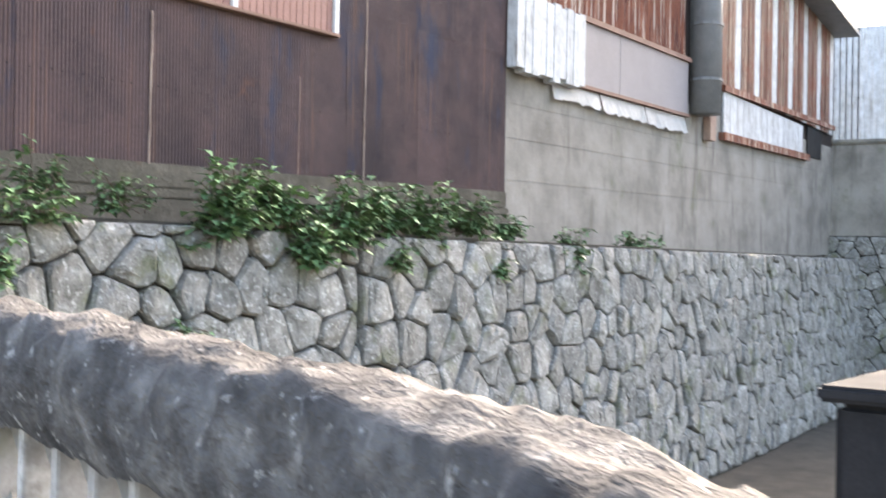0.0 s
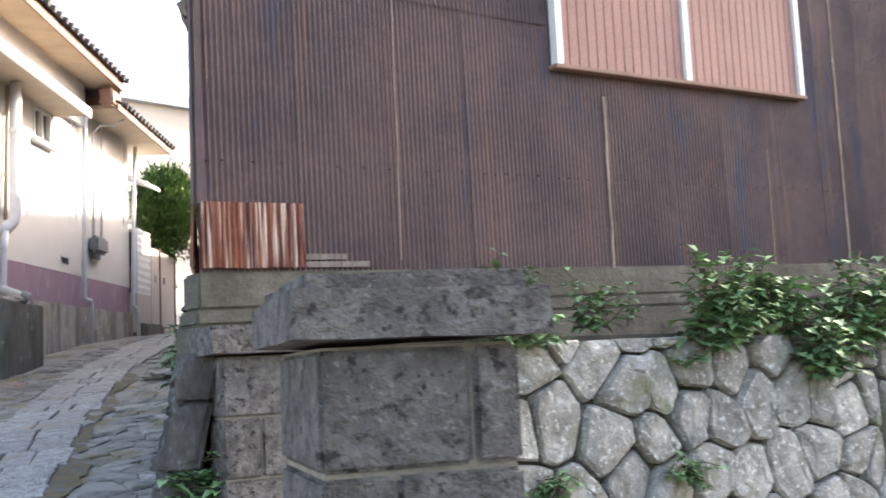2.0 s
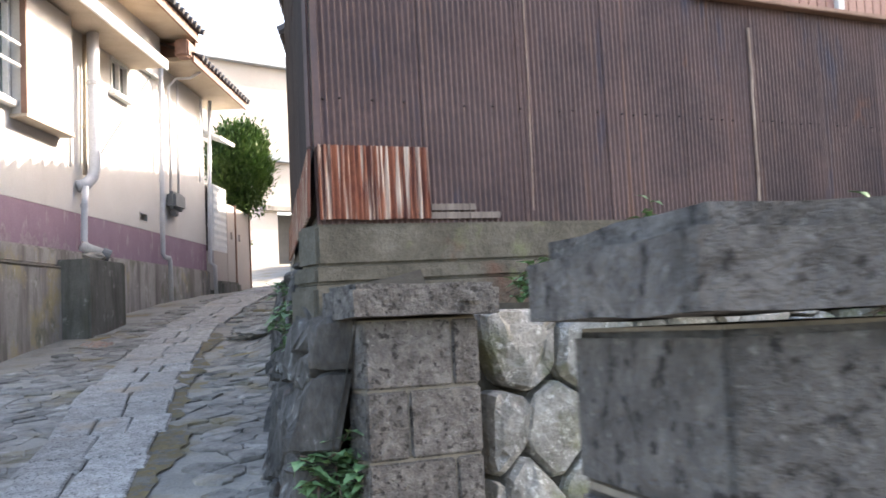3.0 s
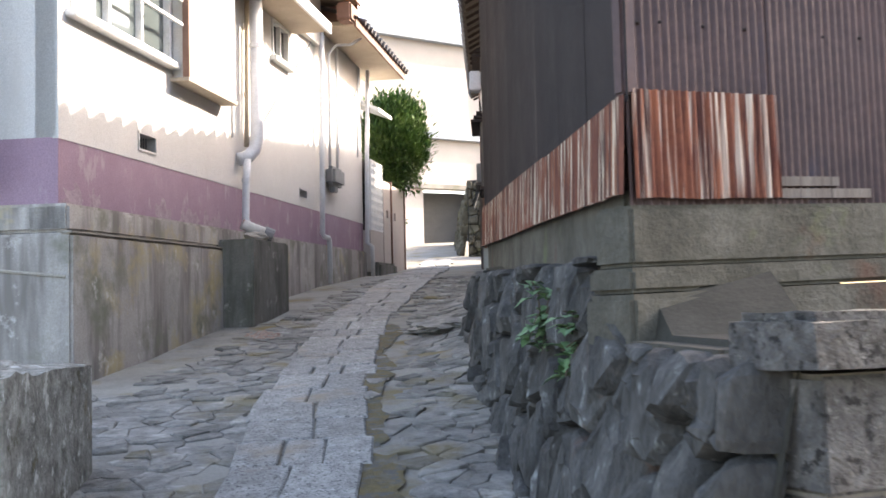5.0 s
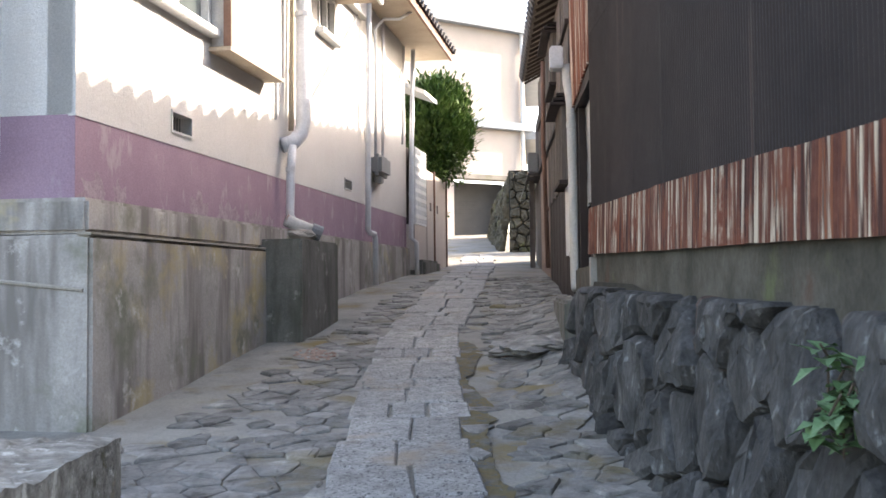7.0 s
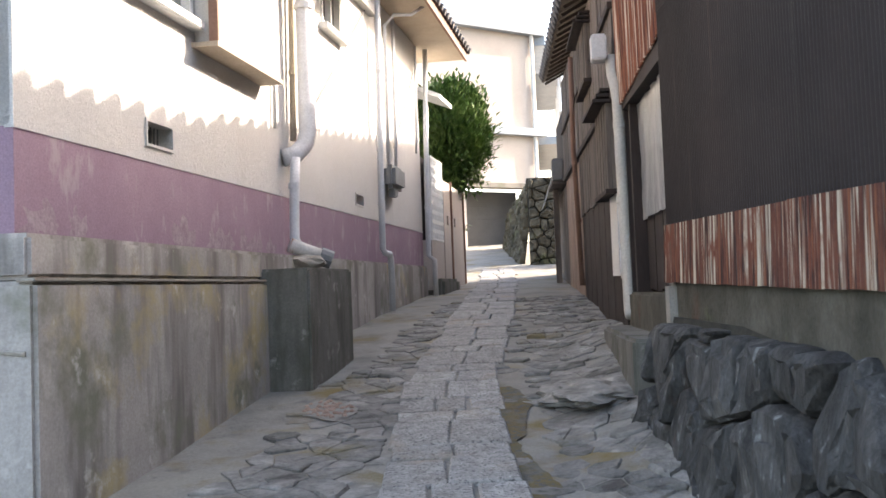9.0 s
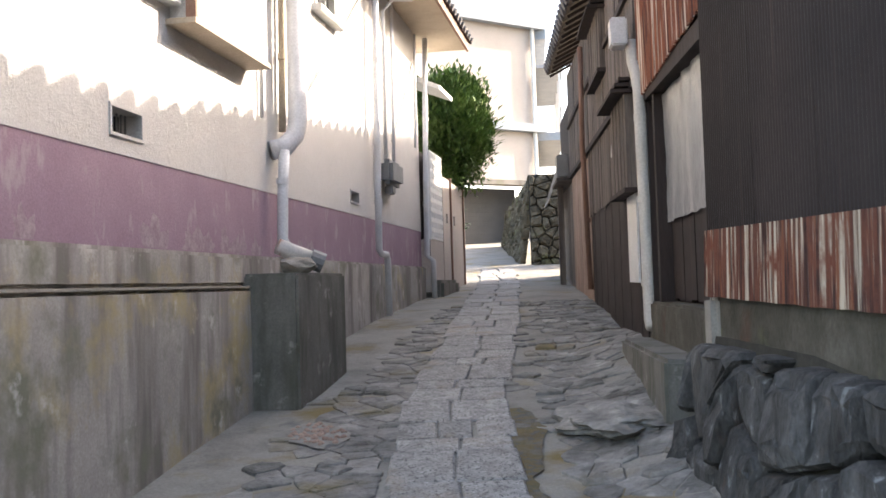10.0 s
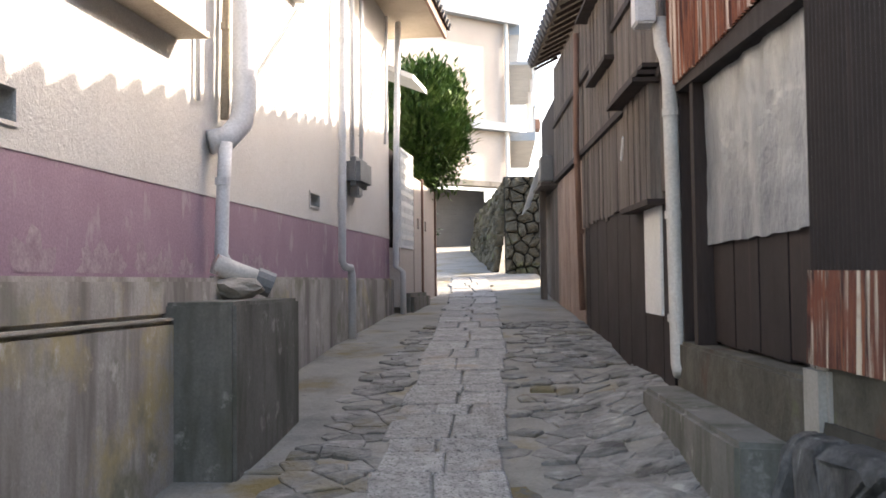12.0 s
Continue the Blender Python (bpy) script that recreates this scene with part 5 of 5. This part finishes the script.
tagged(part("rock_outcrop", crag, SLATE), "dark bare rock breaking through the paving", "rock")

# round mortared patch of pebbles in the paving
patch = empty("pebble_patch", "round mortared patch of small pebbles in the paving", "paving patch")
r = random.Random(9)
pc = Vector((2.0, 15.1))
bm = bmesh.new()
ring = [bm.verts.new((pc.x + 0.2 * math.cos(t) * (1 + 0.2 * r.uniform(-1, 1)), pc.y + 0.34 * math.sin(t) * (1 + 0.2 * r.uniform(-1, 1)), 0)) for t in [2 * math.pi * q / 24 for q in range(24)]]
for v in ring:
    v.co.z = ground_z(v.co.x, v.co.y) + 0.014
f = bm.faces.new(ring)
part("mortar_bed", bm, MOSSY, patch)
bm = bmesh.new()
for k in range(90):
    t, q = r.uniform(0, 2 * math.pi), math.sqrt(r.random())
    x, y = pc.x + 0.17 * q * math.cos(t), pc.y + 0.29 * q * math.sin(t)
    bmesh.ops.create_icosphere(bm, subdivisions=1, radius=r.uniform(0.012, 0.026), matrix=Matrix.Translation((x, y, ground_z(x, y) + 0.01)))
tagged(part("pebbles", bm, WOOD_PINK, patch), kind="stuff")

# ---- stones and slabs, last ----
stone_wall("wall_retaining", "dry stone retaining wall of pale lichened boulders", STONE_1, 0.65, STONE_1.length, YARD, 1.9, 0.36, STONE, 0.06, True)
stone_wall("wall_retaining_far", "dry stone retaining wall of pale lichened boulders further along", STONE_2, 0, STONE_2.length, YARD, 1.9, 0.4, STONE, 0.06, True, top=lambda s: 1.9 + 0.12 * s / 19)
stone_wall("wall_yard_end", "rough stone wall at the end of the yard", END, -0.5, 14.5, YARD, 2.6, 0.42, STONE, 0.05, False)
SIDE_R = Wall((1.37, 6.14), (3.7, 13.3), -1)
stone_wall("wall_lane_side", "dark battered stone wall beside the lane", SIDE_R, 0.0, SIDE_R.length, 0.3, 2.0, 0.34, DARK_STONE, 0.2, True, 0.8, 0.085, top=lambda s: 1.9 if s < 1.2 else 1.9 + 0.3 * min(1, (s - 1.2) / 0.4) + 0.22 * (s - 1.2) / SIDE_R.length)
ROCKMAT = mat("mossy_rock", [(0.06, 0.05, 0.034), (0.1, 0.085, 0.058), (0.15, 0.13, 0.09)], 4, 0.9, 0.9, 20, rnd=0.2, dist=0.05, patch=[((0.13, 0.14, 0.06), 1.5, 0.55, 0.7)])
stone_wall("wall_rock_bank", "mossy stone bank near the garage", ROCK, -0.15, ROCK.length, 2.8, 5.5, 0.25, ROCKMAT, 0.16, True, 1.0, 0.1)
stone_wall("wall_rock_lane", "mossy stone bank along the lane to the garage", ROCK_LANE, 0, ROCK_LANE.length, 2.8, 5.5, 0.3, ROCKMAT, 0.16, False, 1.0, 0.1)

# rough slate paving on both sides of the path
bm = bmesh.new()
r = random.Random(11)
total = sum((b - a).length for a, b in zip(LINE, LINE[1:]))
for poly in cells(5.2, 22.0, 0.125, r, 2.1, 0.48):
    cx, cy = sum(p[0] for p in poly) / len(poly) - 2.6, sum(p[1] for p in poly) / len(poly) + 4.0
    c, d = along(cy)
    p = lay(c, d, cx, 0, 0)
    hs = (p - HOUSE.p).dot(HOUSE.n)
    if abs(cx) < 0.34 or r.random() < 0.14 or (0.34 < cx < 0.62 and r.random() < 0.75) or (p.y > 12.5 and hs < 0.75 + 0.2 * noise.noise(p * 2)) or p.x > edge_right(p.y) + 0.1:
        continue
    local = [(q[0] - 2.6, q[1] + 4.0) for q in poly]
    stone(bm, local, lambda x, y, o: lay(*along(y), x, 0, o), 0.005, 0.011 * r.uniform(0.2, 1.7), r, -0.05, 0.06)
tagged(part("paving_stones", bm, SLATE, lane), kind="stuff")
# ochre moss along the path's edge
bm = bmesh.new()
strip = []
for i in range(150):
    dd = 8.5 + 0.07 * i
    c, d = along(dd)
    wide = 0.17 + 0.16 * noise.noise((dd * 0.9, 0, 0)) + 0.08 * noise.noise((dd * 5, 3, 0))
    strip.append([bm.verts.new(lay(c, d, 0.33 + wide * q, 0, 0.006 + 0.008 * noise.noise((dd * 4, q * 3, 5)))) for q in (0, 0.35, 0.7, 1.0)])
for a, b in zip(strip, strip[1:]):
    for q in range(3):
        bm.faces.new((a[q], a[q + 1], b[q + 1], b[q]))
part("moss", bm, OCHRE, lane, "ochre moss at the edge of the slabs", smooth=True)
# granite slabs
dist = 3.0
k = 0
r = random.Random(3)
while dist < 34:
    ln = r.choice((0.3, 0.42, 0.55, 0.62))
    w = 0.36 + r.uniform(-0.02, 0.03)
    cuts = [-w, r.uniform(-0.05, 0.05), w] if k % 5 != 2 else [-w - 0.02, -0.11, 0.13, w + 0.04]
    for a, b in zip(cuts, cuts[1:]):
        bm = bmesh.new()
        poly = [(a, dist), (b, dist), (b, dist + ln), (a, dist + ln)]
        poly = [(x + r.uniform(-0.012, 0.012), y + r.uniform(-0.012, 0.012)) for x, y in poly]
        rings = []
        tilt = r.uniform(-0.006, 0.006)
        for g, o in ((0.008, -0.06), (0.008, 0.012), (0.02, 0.022)):
            cx, cy = (a + b) / 2, dist + ln / 2
            rings.append([bm.verts.new(lay(*along(cy + (y - cy) * (1 - g / (ln / 2))), cx + (x - cx) * (1 - g / ((b - a) / 2)), 0, o + (tilt if o > 0 else 0))) for x, y in poly])
        for q, v in zip(rings, rings[1:]):
            for i in range(4):
                bm.faces.new((q[i], q[(i + 1) % 4], v[(i + 1) % 4], v[i]))
        bm.faces.new(rings[-1])
        part("slab", bm, SLAB, lane)
    dist += ln
    k += 1
